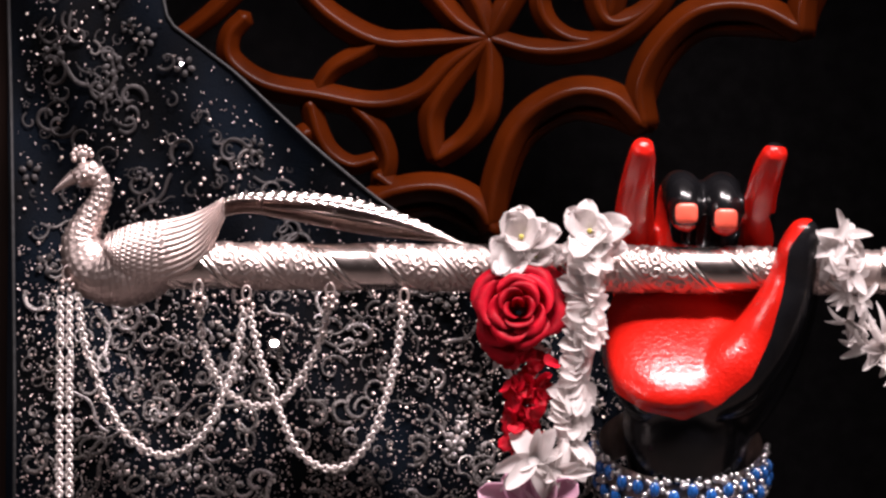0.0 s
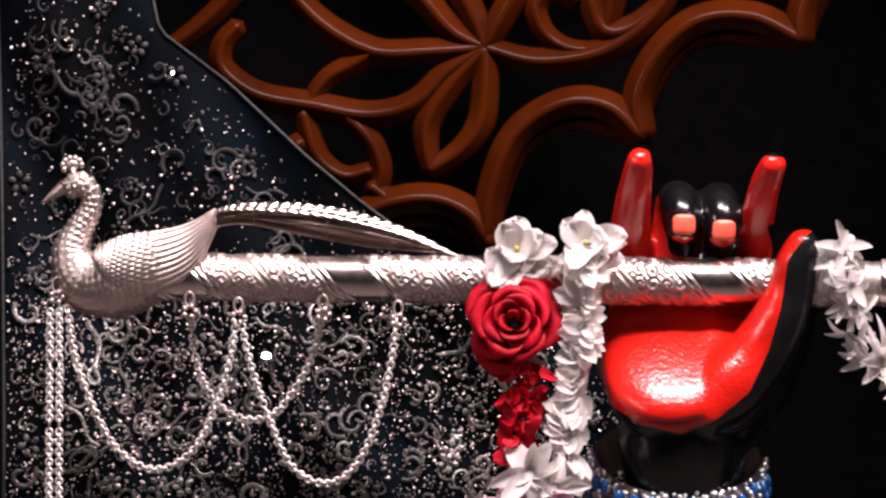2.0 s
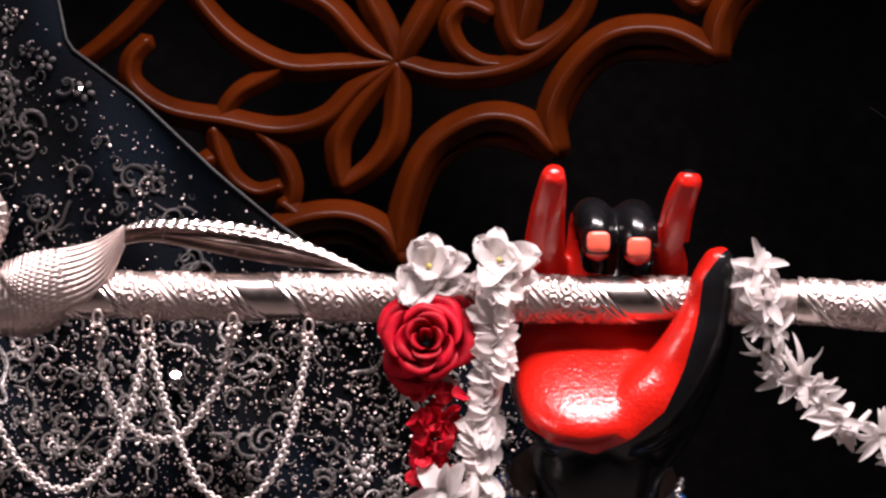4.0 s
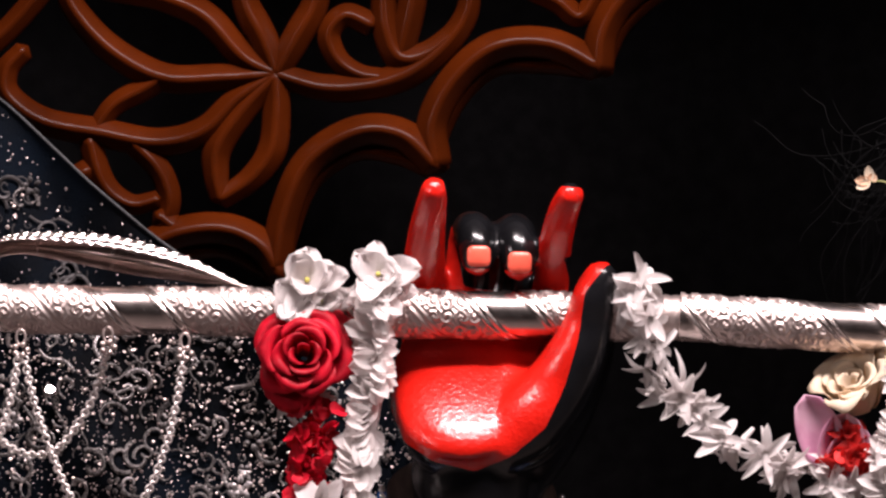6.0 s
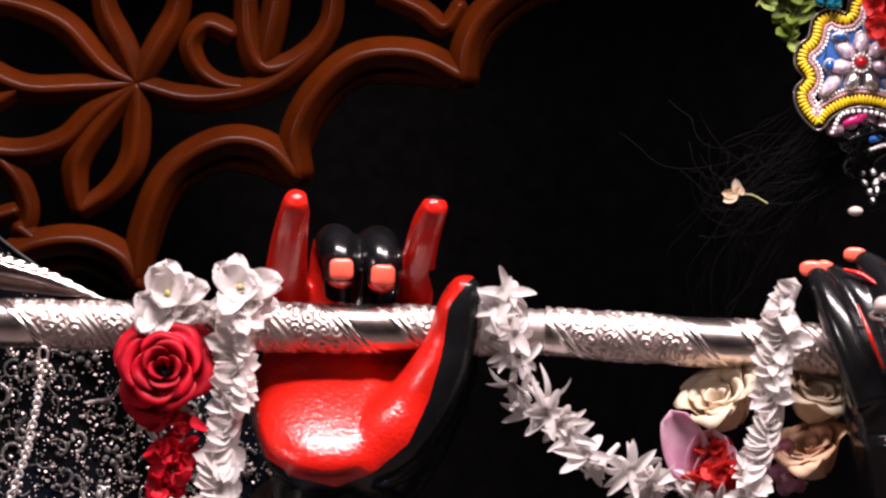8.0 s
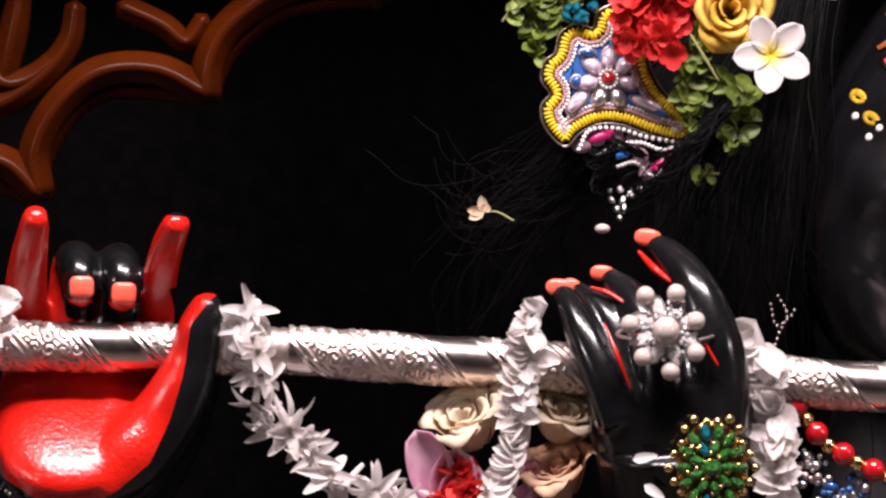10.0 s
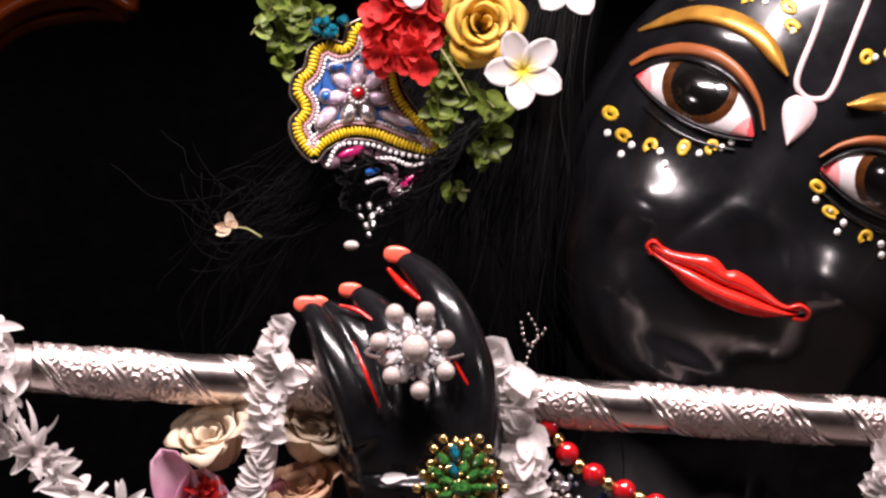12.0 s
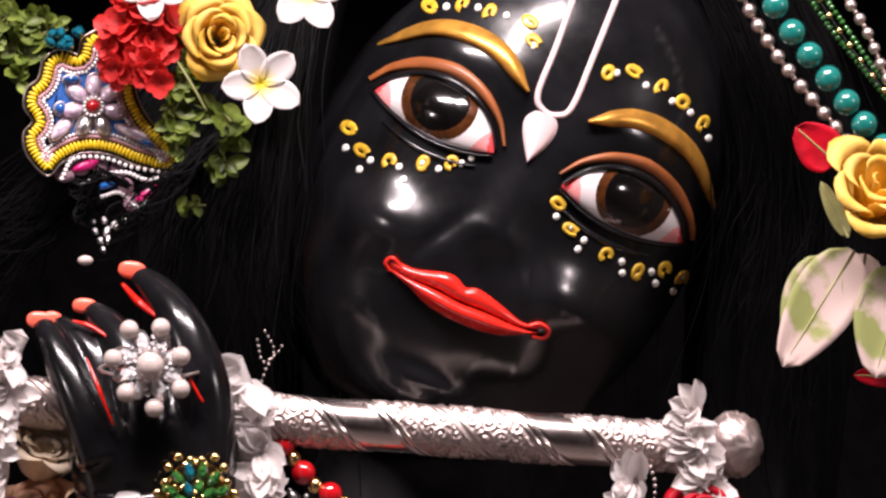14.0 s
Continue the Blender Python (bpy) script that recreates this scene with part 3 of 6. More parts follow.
def face_height(a, b):
    """How far the face stands forward at a across and b up from between the eyes."""
    m = 0.345e-3
    A, B = 345 * m, 500 * m
    e = 1 - abs(a / A) ** 2.3 - abs((b + 95 * m) / B) ** (2.3 if b > -95 * m else 3.6)
    h = 300 * m * max(0.0, e) ** 0.5
    x, d = abs(a) / m, -b / m
    h += m * 26 * math.exp(-(a / m / (40 + 0.06 * max(d, 0))) ** 2) * min(1, max(0, (d + 70) / 235)) ** 1.4 * (1 if d < 165 else math.exp(-((d - 165) / 46) ** 2))
    h += m * 2 * gauss(x, d, 40, 182, 24, 22)
    h += m * 33 * gauss(x, d, 180, 236, 135, 64)
    h -= m * 5 * gauss(x, d, 185, 10, 120, 62)
    h += m * 12 * gauss(x, d, 185, -95, 130, 45)
    h += m * 5 * gauss(x, d, 0, 325, 120, 90)
    h += m * 56 * gauss(x, d, 0, 525, 110, 56)
    h += m * 8 * gauss(x, d, 0, 464, 62, 16)
    h += m * 6 * gauss(x, d, 160, 392, 55, 46)
    # the fold from the nostril to the corner of the mouth
    along, off = (x - 98) * 0.464 + (d - 226) * 0.886, (x - 98) * 0.886 - (d - 226) * 0.464
    h -= m * 9 * gauss(along, off, 0, 0, 62, 15)
    return h


def face(a, b, lift=0.0):
    c, s = math.cos(FA), math.sin(FA)
    h = face_height(a, b)
    return P(FACE0.x + a * c - b * s, FACE0.y + a * s + b * c, FACE_D - h - lift)


def strand(bm, pts, widths, lift, mat, n=8, across=7):
    """A raised painted stroke that follows the face."""
    path = spline([(*p, 0) for p in pts], n)
    grid = []
    for i, p in enumerate(path):
        t = i / (len(path) - 1) * (len(widths) - 1)
        k = min(int(t), len(widths) - 2)
        w = widths[k] * (1 - t + k) + widths[k + 1] * (t - k)
        d = path[min(i + 1, len(path) - 1)] - path[max(i - 1, 0)]
        d.normalize()
        nrm = Vector((-d.y, d.x, 0))
        row = []
        for j in range(across):
            q = 2 * j / (across - 1) - 1
            pt = p + nrm * q * w / 2
            row.append(face(pt.x, pt.y, -0.0004 + (lift + 0.0004) * math.sqrt(max(0, 1 - q * q))))
        grid.append(row)
    sheet(bm, grid, mat)


def dab(bm, a, b, ra, rb, lift, mat, turn=0.0):
    """A drop of paint on the face."""
    rows = []
    for i in range(5):
        r = i / 4
        rows.append([face(a + ra * r * math.cos(t + turn) * math.cos(turn), b + rb * r * math.sin(t + turn), -0.0003 + (lift + 0.0003) * math.sqrt(1 - r * r)) for t in [k * math.pi / 7 for k in range(15)]])
    sheet(bm, rows, mat)


MATS = [BLACK, RED, CORAL, LIP, EYE_WHITE, EYE_ROSE, EYE_RED, IRIS, PUPIL, LID, GOLD, TILAK, DOT_WHITE, DOT_GOLD, VELVET]


def melt(build, voxel, smooth):
    """Melts overlapping forms into one smooth skin, and gives it as a mesh."""
    bm = bmesh.new()
    build(bm)
    me = bpy.data.meshes.new("melt")
    bm.to_mesh(me)
    bm.free()
    ob = new("melt", me)
    r = ob.modifiers.new("skin", "REMESH")
    r.mode, r.voxel_size = "VOXEL", voxel
    s = ob.modifiers.new("smooth", "SMOOTH")
    s.factor, s.iterations = 0.5, smooth
    out = bpy.data.meshes.new_from_object(ob.evaluated_get(bpy.context.evaluated_depsgraph_get()))
    bpy.data.objects.remove(ob)
    return out


K0, K14 = 0.378e-3, 0.345e-3


def limb(bm, stations, k, sides=20):
    """A finger or arm from (x, z, depth, radius) stations."""
    pts = spline([(*P(x, z, d), r * k) for x, z, d, r in stations], 7)
    tube(bm, [Vector(p[:3]) for p in pts], [max(0.0008, p[3]) for p in pts], sides)


def palm_forms(bm):
    # two upright fingers whose ends bend forward over the flute
    limb(bm, ((-0.0643, 1.5348, -0.05, 24), (-0.0674, 1.5190, -0.033, 29), (-0.0706, 1.4963, -0.003, 35), (-0.0716, 1.4661, 0.031, 42), (-0.0669, 1.4282, 0.033, 48), (-0.0558, 1.3904, 0.003, 55)), K0)
    limb(bm, ((0.0240, 1.5311, -0.048, 24), (0.0178, 1.5165, -0.031, 28), (0.0128, 1.4957, -0.003, 30), (0.0089, 1.4656, 0.031, 34), (-0.0008, 1.4279, 0.031, 44), (-0.0161, 1.3902, 0.003, 55)), K0)
    # two fingers that fold over the flute
    limb(bm, ((-0.0363, 1.4810, -0.002, 27), (-0.0374, 1.4942, -0.002, 33), (-0.0392, 1.5044, 0.012, 36), (-0.0419, 1.4999, 0.034, 38), (-0.0440, 1.4621, 0.036, 42), (-0.0424, 1.4205, 0.023, 46)), K0)
    limb(bm, ((-0.0103, 1.4778, -0.002, 27), (-0.0110, 1.4921, -0.002, 33), (-0.0124, 1.5027, 0.012, 37), (-0.0147, 1.4989, 0.034, 38), (-0.0187, 1.4620, 0.036, 42), (-0.0235, 1.4204, 0.023, 46)), K0)
    # the palm is a shelf that comes forward from the crook, where the flute lies, to its heel
    limb(bm, ((-0.0718, 1.4283, 0.033, 46), (-0.0720, 1.4018, 0.016, 56), (-0.0663, 1.3771, -0.011, 56), (-0.0541, 1.3628, -0.026, 44)), K0)
    limb(bm, ((-0.0442, 1.4281, 0.034, 50), (-0.0463, 1.4017, 0.018, 60), (-0.0445, 1.3770, -0.011, 58), (-0.0409, 1.3606, -0.028, 40)), K0)
    limb(bm, ((-0.0178, 1.4242, 0.030, 50), (-0.0192, 1.3902, 0.002, 60), (-0.0276, 1.3656, -0.022, 50)), K0)
    ball(bm, P(-0.0444, 1.4009, 0.024), (138 * K0, 0.023, 128 * K0), 28)
    ball(bm, P(-0.0454, 1.3980, -0.004), (0.046, 0.0135, 0.054), 36, turn=Matrix.Rotation(math.radians(-46), 3, "X"))
    # thumb and its mound
    limb(bm, ((-0.0295, 1.3620, -0.024, 44), (-0.0087, 1.3788, -0.012, 66), (0.0122, 1.4014, -0.006, 62), (0.0263, 1.4258, -0.010, 52), (0.0340, 1.4465, -0.012, 43), (0.0386, 1.4654, -0.018, 38), (0.0448, 1.4812, -0.018, 28)), K0)
    limb(bm, ((-0.0396, 1.3827, 0.045, 60), (-0.0389, 1.3676, 0.024, 100), (-0.0379, 1.3506, 0.013, 114), (-0.0373, 1.3336, 0.018, 110), (-0.0375, 1.3071, 0.03, 104), (-0.0321, 1.2542, 0.05, 120)), K0)
    limb(bm, ((-0.0277, 1.3525, 0.016, 100), (0.0064, 1.3825, 0.018, 72), (0.0312, 1.4201, 0.012, 48), (0.0427, 1.4540, 0.002, 30)), K0)


def in_poly(x, z, poly):
    hit = False
    for (x0, z0), (x1, z1) in zip(poly, poly[1:] + poly[:1]):
        if (z0 > z) != (z1 > z) and x < (x1 - x0) * (z - z0) / (z1 - z0) + x0:
            hit = not hit
    return hit


def back_to_plane(p):
    k = REACH / (REACH + p.y)
    return 0.1 + (p.x - 0.1) * k, 1.5 + (p.z - 1.5) * k


def dorsum_forms(bm):
    limb(bm, ((0.2621, 1.4899, -0.012, 17), (0.2699, 1.4766, -0.028, 27), (0.2790, 1.4577, -0.04, 34), (0.2903, 1.4337, -0.048, 40), (0.3027, 1.4062, -0.05, 48)), K14)
    limb(bm, ((0.2714, 1.4900, -0.006, 16), (0.2864, 1.4785, -0.022, 26), (0.2986, 1.4614, -0.034, 32), (0.3076, 1.4304, -0.045, 38)), K14)
    limb(bm, ((0.2896, 1.4988, -0.008, 16), (0.3052, 1.4856, -0.026, 31), (0.3182, 1.4650, -0.042, 42), (0.3265, 1.4340, -0.05, 52), (0.3304, 1.4030, -0.05, 58)), K14)
    limb(bm, ((0.3180, 1.5202, -0.008, 18), (0.3343, 1.5066, -0.024, 33), (0.3491, 1.4860, -0.042, 42), (0.3591, 1.4585, -0.05, 50), (0.3629, 1.4309, -0.05, 56), (0.3605, 1.3998, -0.05, 60)), K14)
    ball(bm, P(0.3327, 1.4082, -0.03), (152 * K14, 0.04, 140 * K14), 28)
    limb(bm, ((0.3339, 1.3927, -0.025, 145), (0.3361, 1.3582, -0.015, 135), (0.3436, 1.3065, 0.0, 130)), K14)


def statue():
    bm = bmesh.new()
    # red palm
    me = melt(palm_forms, 0.0013, 75)
    bm.from_mesh(me)
    bm.faces.ensure_lookup_table()
    palm = [(-0.0952, 1.4435), (-0.0925, 1.3905), (-0.0843, 1.3697), (-0.0655, 1.3571), (-0.0391, 1.3510), (-0.0163, 1.3600), (0.0064, 1.3787), (0.0187, 1.4051), (0.0275, 1.4353), (0.0318, 1.4654), (0.0448, 1.4823), (0.0553, 1.4879), (0.0486, 1.4955), (0.0184, 1.4882), (0.0243, 1.4655), (0.0336, 1.5069), (0.0368, 1.5325), (0.0074, 1.5350), (-0.0025, 1.4656), (-0.0213, 1.4658), (-0.0458, 1.4697), (-0.0605, 1.5453), (-0.0794, 1.5417)]
    knuckle = [(-0.0523, 1.5188), (-0.0525, 1.4886), (-0.0458, 1.4829), (-0.0042, 1.4826), (0.0026, 1.4883), (0.0028, 1.5185)]
    pads = [(-0.0495, 1.4818), (0.0033, 1.4792), (0.0032, 1.4656), (-0.0496, 1.4659)]
    for f in bm.faces:
        c = f.calc_center_median()
        x, z = back_to_plane(c)
        front = f.normal.y < 0.15
        if front and in_poly(x, z, palm) and not (in_poly(x, z, knuckle) and c.y < 0.022):
            f.material_index = 1
        if in_poly(x, z, pads) and f.normal.y < 0.3 and c.y < 0.02:
            f.material_index = 1
    rims = [[e for e in v.link_edges if len(e.link_faces) == 2 and e.link_faces[0].material_index != e.link_faces[1].material_index] for v in bm.verts]
    for _ in range(10):
        moved = [(v, sum((e.other_vert(v).co for e in es), Vector()) / len(es)) for v, es in zip(bm.verts, rims) if len(es) == 2]
        for v, to in moved:
            v.co = v.co.lerp(to, 0.5)
    # black hand
    me = melt(dorsum_forms, 0.0014, 22)
    bm.from_mesh(me)
    # red paint lines in the clefts
    tube(bm, spline([P(0.2906, 1.4675, -0.0575), P(0.2988, 1.4476, -0.0675), P(0.3077, 1.4263, -0.0705)], 6), [0.0006, 0.0014, 0.0008], 6, 1)
    tube(bm, spline([P(0.3122, 1.5122, -0.018), P(0.3220, 1.5016, -0.029), P(0.3331, 1.4928, -0.041)], 6), [0.0012, 0.0026, 0.0014], 6, 1)
    tube(bm, spline([P(0.2821, 1.4895, -0.029), P(0.2932, 1.4861, -0.034), P(0.3053, 1.4787, -0.042)], 6), [0.0008, 0.0018, 0.0008], 6, 1)
    tube(bm, spline([P(0.3540, 1.4543, -0.074), P(0.3621, 1.4406, -0.075)], 6), [0.0012, 0.001], 6, 1)
    # nails
    def nail(x, z, d, w, h, lean, square=2.0):
        c, turn = P(x, z, d), Matrix.Rotation(math.radians(lean), 3, "Y")
        for v in ball(bm, c, 1.0, 24, 2):
            q = v.co - c
            k = (abs(q.x) ** square + abs(q.z) ** square) ** (-1 / square) * math.hypot(q.x, q.z) if math.hypot(q.x, q.z) > 1e-6 else 1
            v.co = c + turn @ Vector((q.x * w * k, q.y * 0.0025, q.z * h * k))
    nail(-0.0363, 1.4893, -0.0142, 20 * K0, 18 * K0, 0, 4.0)
    nail(-0.0099, 1.4853, -0.0142, 20.5 * K0, 18 * K0, 2, 4.0)
    nail(0.2628, 1.4896, -0.0195, 25 * K14, 15 * K14, 4, 2.4)
    nail(0.2711, 1.4911, -0.012, 18 * K14, 11 * K14, 20)
    nail(0.2896, 1.4985, -0.0155, 22 * K14, 14 * K14, 4, 2.4)
    nail(0.3183, 1.5206, -0.0165, 25 * K14, 16 * K14, 8, 2.4)
    # head: front follows the face, back is round
    rows = []
    m = 0.345e-3
    for i in range(121):
        rows.append([])
        v = -1 + 2 * i / 120
        for j in range(101):
            u = -1 + 2 * j / 100
            # square to disc, so that the rim is round
            a = u * math.sqrt(max(0, 1 - v * v / 2)) * 343 * m
            b = v * math.sqrt(max(0, 1 - u * u / 2)) * 498 * m - 95 * m
            rows[-1].append(face(a, b))
    sheet(bm, rows, 0)
    ball(bm, face(0, -95 * m) + Vector((0, 0.155, 0)), (350 * m, 0.1, 480 * m), 32, 0, Matrix.Rotation(-FA, 3, "Y"))
    # neck, chest, arms and robe, out of sight below
    hx = FACE0.x - 0.03
    tube(bm, [Vector((hx - 0.05, 0.17, 1.25)), Vector((hx, 0.15, 1.5))], [0.075, 0.065], 24, 14)
    tube(bm, spline([(hx - 0.08, 0.2, 0.62), (hx - 0.08, 0.2, 0.9), (hx - 0.07, 0.19, 1.15), (hx - 0.05, 0.17, 1.3)], 6), [0.24, 0.17, 0.17, 0.09], 32, 14)
    tube(bm, spline([P(-0.0321, 1.2580, 0.06), Vector((0.14, 0.1, 1.08)), Vector((0.3, 0.17, 1.16))], 6), [0.046, 0.05, 0.06], 20, 0)
    tube(bm, spline([P(0.3435, 1.3100, 0.0), Vector((0.4, 0.06, 1.1)), Vector((0.46, 0.15, 1.18))], 6), [0.046, 0.05, 0.06], 20, 0)
    # eyes
    for side in (-1, 1):
        ca = 190 * m * side
        def lids(t):
            """Upper and lower lid at t from the inner (-1) to the outer corner (1)."""
            base = -40 * m
            up = base + 74 * m * (1 - abs(t) ** 2.2) ** 0.8
            lo = base - 28 * m * (1 - abs(t) ** 2) + 4 * m * t
            return up, lo
        half = 122 * m
        rows = []
        for i in range(81):
            t = -1 + i / 40
            up, lo = lids(t)
            rows.append([face(ca + side * half * t, lo + (up - lo) * k / 16, 0.0012 + 0.0075 * max(0, 1 - t * t) * math.sin(math.pi * k / 16) ** 0.7) for k in range(17)])
        vs = sheet(bm, rows, 4)
        for i in range(80):
            t = abs(-1 + (i + 0.5) / 40)
            for k in range(16):
                f = [f for f in vs[i][k].link_faces if vs[i + 1][k + 1] in f.verts][0]
                f.material_index = 6 if t > 0.9 - 0.004 * k else 5 if t > 0.66 + 0.012 * k else 4
        for r0, mat, lift in ((70 * m, 7, 0.0008), (55 * m, 8, 0.0014)):
            rows = []
            for i in range(7):
                r = r0 * i / 6
                row = []
                for k in range(33):
                    th = k * math.pi / 16
                    a, b = r * math.cos(th) + 4 * m * side, r * math.sin(th) - 3 * m
                    t = max(-1, min(1, a * side / half))
                    up, lo = lids(t)
                    b = max(lo + 0.0008, min(up - 0.0008, b))
                    w = (b - lo) / max(1e-6, up - lo)
                    row.append(face(ca + a, b, 0.0012 + 0.0075 * max(0, 1 - t * t) * math.sin(math.pi * max(0, min(1, w))) ** 0.7 + lift * math.sqrt(1 - (i / 6.3) ** 2)))
                rows.append(row)
            sheet(bm, rows, mat)
        edge = [(ca + side * half * t, lids(t)[0]) for t in [-1 + k / 6 for k in range(13)]]
        strand(bm, [(a, b + 4 * m) for a, b in edge], [6 * m, 15 * m, 19 * m, 15 * m, 7 * m], 0.005, 0, 4)
        strand(bm, [(a + side * 2 * m * (k - 6), b + 24 * m - 8 * m * abs(k - 6) / 6) for k, (a, b) in enumerate(edge)], [6 * m, 20 * m, 26 * m, 24 * m, 10 * m], 0.0035, 9, 4)
        low = [(ca + side * half * t, lids(t)[1] - 6 * m) for t in [-1 + k / 6 for k in range(13)]]
        strand(bm, low, [5 * m, 9 * m, 9 * m, 5 * m], 0.004, 0, 4)
        strand(bm, [(a, b - 22 * m) for a, b in low[1:-2]], [4 * m, 12 * m, 12 * m, 4 * m], 0.002, 0, 4)
        brow = ((-60, 82), (-130, 122), (-200, 128), (-268, 105), (-338, 38))
        strand(bm, [(side * -x * m, y * m) for x, y in brow], [6 * m, 30 * m, 37 * m, 38 * m, 37 * m, 34 * m, 28 * m, 20 * m, 5 * m], 0.0055, 10, 10, 9)
    # brow mark
    strand(bm, ((-0.0218, 0.0987), (-0.0175, 0.0620), (-0.0149, 0.0303), (-0.0077, 0.0222), (0.0016, 0.0229), (0.0078, 0.0318), (0.0060, 0.0658), (0.0027, 0.1109)), [12 * m] * 6, 0.0016, 11)
    strand(bm, ((-0.0064, 0.0209), (-0.0049, 0.0139), (-0.0034, 0.0022), (-0.0023, -0.0104)), [30 * m, 52 * m, 62 * m, 64 * m, 56 * m, 42 * m, 24 * m, 3 * m], 0.004, 11, 10, 11)
    # lips: a bowed upper lip and a full lower one, meeting in a dark line
    def lip(upper, lower, lift_up, lift_low, full):
        up, lo = spline([(*p, 0) for p in upper], 12), spline([(*p, 0) for p in lower], 12)
        n, rows = 60, []
        for i in range(n + 1):
            p, q = (line[min(len(line) - 1, round(i / n * (len(line) - 1)))] for line in (up, lo))
            swell = math.sin(math.pi * min(1, max(0, i / n))) ** 0.7
            rows.append([])
            for k in range(13):
                v = k / 12
                c = p.lerp(q, v)
                rows[-1].append(face(c.x, c.y, -0.0006 + (lift_up * (1 - v) + lift_low * v) * swell + full * swell * math.sin(math.pi * v) ** 0.6 + 0.0016 * math.sin(math.pi * v) ** 0.5))
        sheet(bm, rows, 3)
    lip(((-0.0541, -0.1028), (-0.0457, -0.1010), (-0.0361, -0.1005), (-0.0266, -0.0974), (-0.0170, -0.0940), (-0.0098, -0.0937), (-0.0023, -0.0968), (0.0031, -0.0945), (0.0117, -0.0948), (0.0247, -0.0976), (0.0383, -0.1005), (0.0500, -0.0975)),
        ((-0.0541, -0.1045), (-0.0457, -0.1070), (-0.0361, -0.1071), (-0.0266, -0.1064), (-0.0170, -0.1058), (-0.0098, -0.1062), (-0.0023, -0.1065), (0.0031, -0.1060), (0.0117, -0.1052), (0.0247, -0.1048), (0.0383, -0.1040), (0.0500, -0.1000)), 0.002, 0.003, 0.004)
    lip(((-0.0500, -0.1066), (-0.0380, -0.1072), (-0.0201, -0.1062), (-0.0013, -0.1066), (0.0164, -0.1052), (0.0305, -0.1048), (0.0439, -0.1036), (0.0500, -0.1010)),
        ((-0.0480, -0.1085), (-0.0330, -0.1125), (-0.0190, -0.1172), (-0.0020, -0.1186), (0.0164, -0.1172), (0.0305, -0.1135), (0.0420, -0.1075), (0.0500, -0.1030)), 0.003, 0.001, 0.007)
    strand(bm, ((-0.0488, -0.1084), (-0.0531, -0.1051), (-0.0509, -0.1009), (-0.0428, -0.1032)), [8 * m, 10 * m, 10 * m, 8 * m], 0.004, 3)
    strand(bm, ((0.0474, -0.1061), (0.0546, -0.1033), (0.0553, -0.0983), (0.0487, -0.0969), (0.0430, -0.1012)), [8 * m, 10 * m, 10 * m, 8 * m], 0.004, 3)
    # paint dots in rows
    for pts in (((-0.1100, -0.0412), (-0.0968, -0.0501), (-0.0790, -0.0483), (-0.0597, -0.0403), (-0.0442, -0.0323)),
                ((0.0266, -0.0256), (0.0406, -0.0366), (0.0669, -0.0407), (0.0891, -0.0414), (0.1036, -0.0327), (0.1162, -0.0328)),
                ((0.0188, 0.0605), (0.0329, 0.0683), (0.0522, 0.0674), (0.0683, 0.0649), (0.0855, 0.0586)),
                ((-0.0984, 0.0482), (-0.0812, 0.0590), (-0.0637, 0.0615), (-0.0384, 0.0671), (-0.0313, 0.0574))):
        for i, (a, b) in enumerate(pts):
            q = math.sin(i * 12.9 + a * 9000) * 0.5
            ra, rb = (9.5 + 6 * q) * m, (9 - 5 * q) * m
            ring = [(a + ra * math.cos(t + q), b + rb * math.sin(t + 0.8 * q)) for t in [k * math.pi / 4 for k in range((9, 8, 7)[i % 3])]]
            strand(bm, ring, [(11 + 7 * q) * m, 14 * m, 8 * m, (12 - 6 * q) * m], 0.0017, 13, 3)
    for a, b in ((-0.1064, -0.0526), (-0.0931, -0.0607), (-0.0896, -0.0528), (-0.0719, -0.0487), (-0.0660, -0.0543), (-0.0606, -0.0400), (-0.0494, -0.0391), (-0.0384, -0.0298), (-0.0343, -0.0239), (0.0287, -0.0331), (0.0397, -0.0347), (0.0506, -0.0386), (0.0496, -0.0453), (0.0775, -0.0401), (0.0809, -0.0462), (0.0970, -0.0375), (0.1023, -0.0427), (0.1145, -0.0421), (0.1159, -0.0306), (0.0235, 0.0629), (0.0432, 0.0641), (0.0623, 0.0627), (0.0755, 0.0614), (0.0925, 0.0523), (-0.0890, 0.0528), (-0.0534, 0.0643), (-0.0412, 0.0665), (-0.0301, 0.0549), (-0.0712, 0.0609)):
        dab(bm, a, b, 6.5 * m, 7.5 * m, 0.0018, 12)
    ob = finish("statue", bm, MATS)
    return tagged(ob, "glossy black lacquered statue with red palm, painted eyes and red lips", "statue")


statue()

# ---- flowers ----
WHITE_P = surface("white_petal", (0.74, 0.68, 0.67), 0.55, vary=0.06, scale=90, bump=0.15, fine=400, second=(0.82, 0.78, 0.76), per_object=0.1, spec=0.25, glow_through=0.42)
RED_P = surface("red_petal", (0.5, 0.004, 0.019), 0.5, vary=0.3, scale=70, bump=0.15, fine=300, per_object=0.15, spec=0.25, glow_through=0.25)
SCARLET_P = surface("scarlet_petal", (0.62, 0.03, 0.028), 0.55, vary=0.2, scale=80, bump=0.15, fine=300, per_object=0.15, spec=0.25, glow_through=0.3)
CREAM_P = surface("cream_petal", (0.84, 0.68, 0.5), 0.6, vary=0.12, scale=45, bump=0.2, fine=300, second=(0.87, 0.77, 0.62), per_object=0.08, spec=0.3, glow_through=0.35)
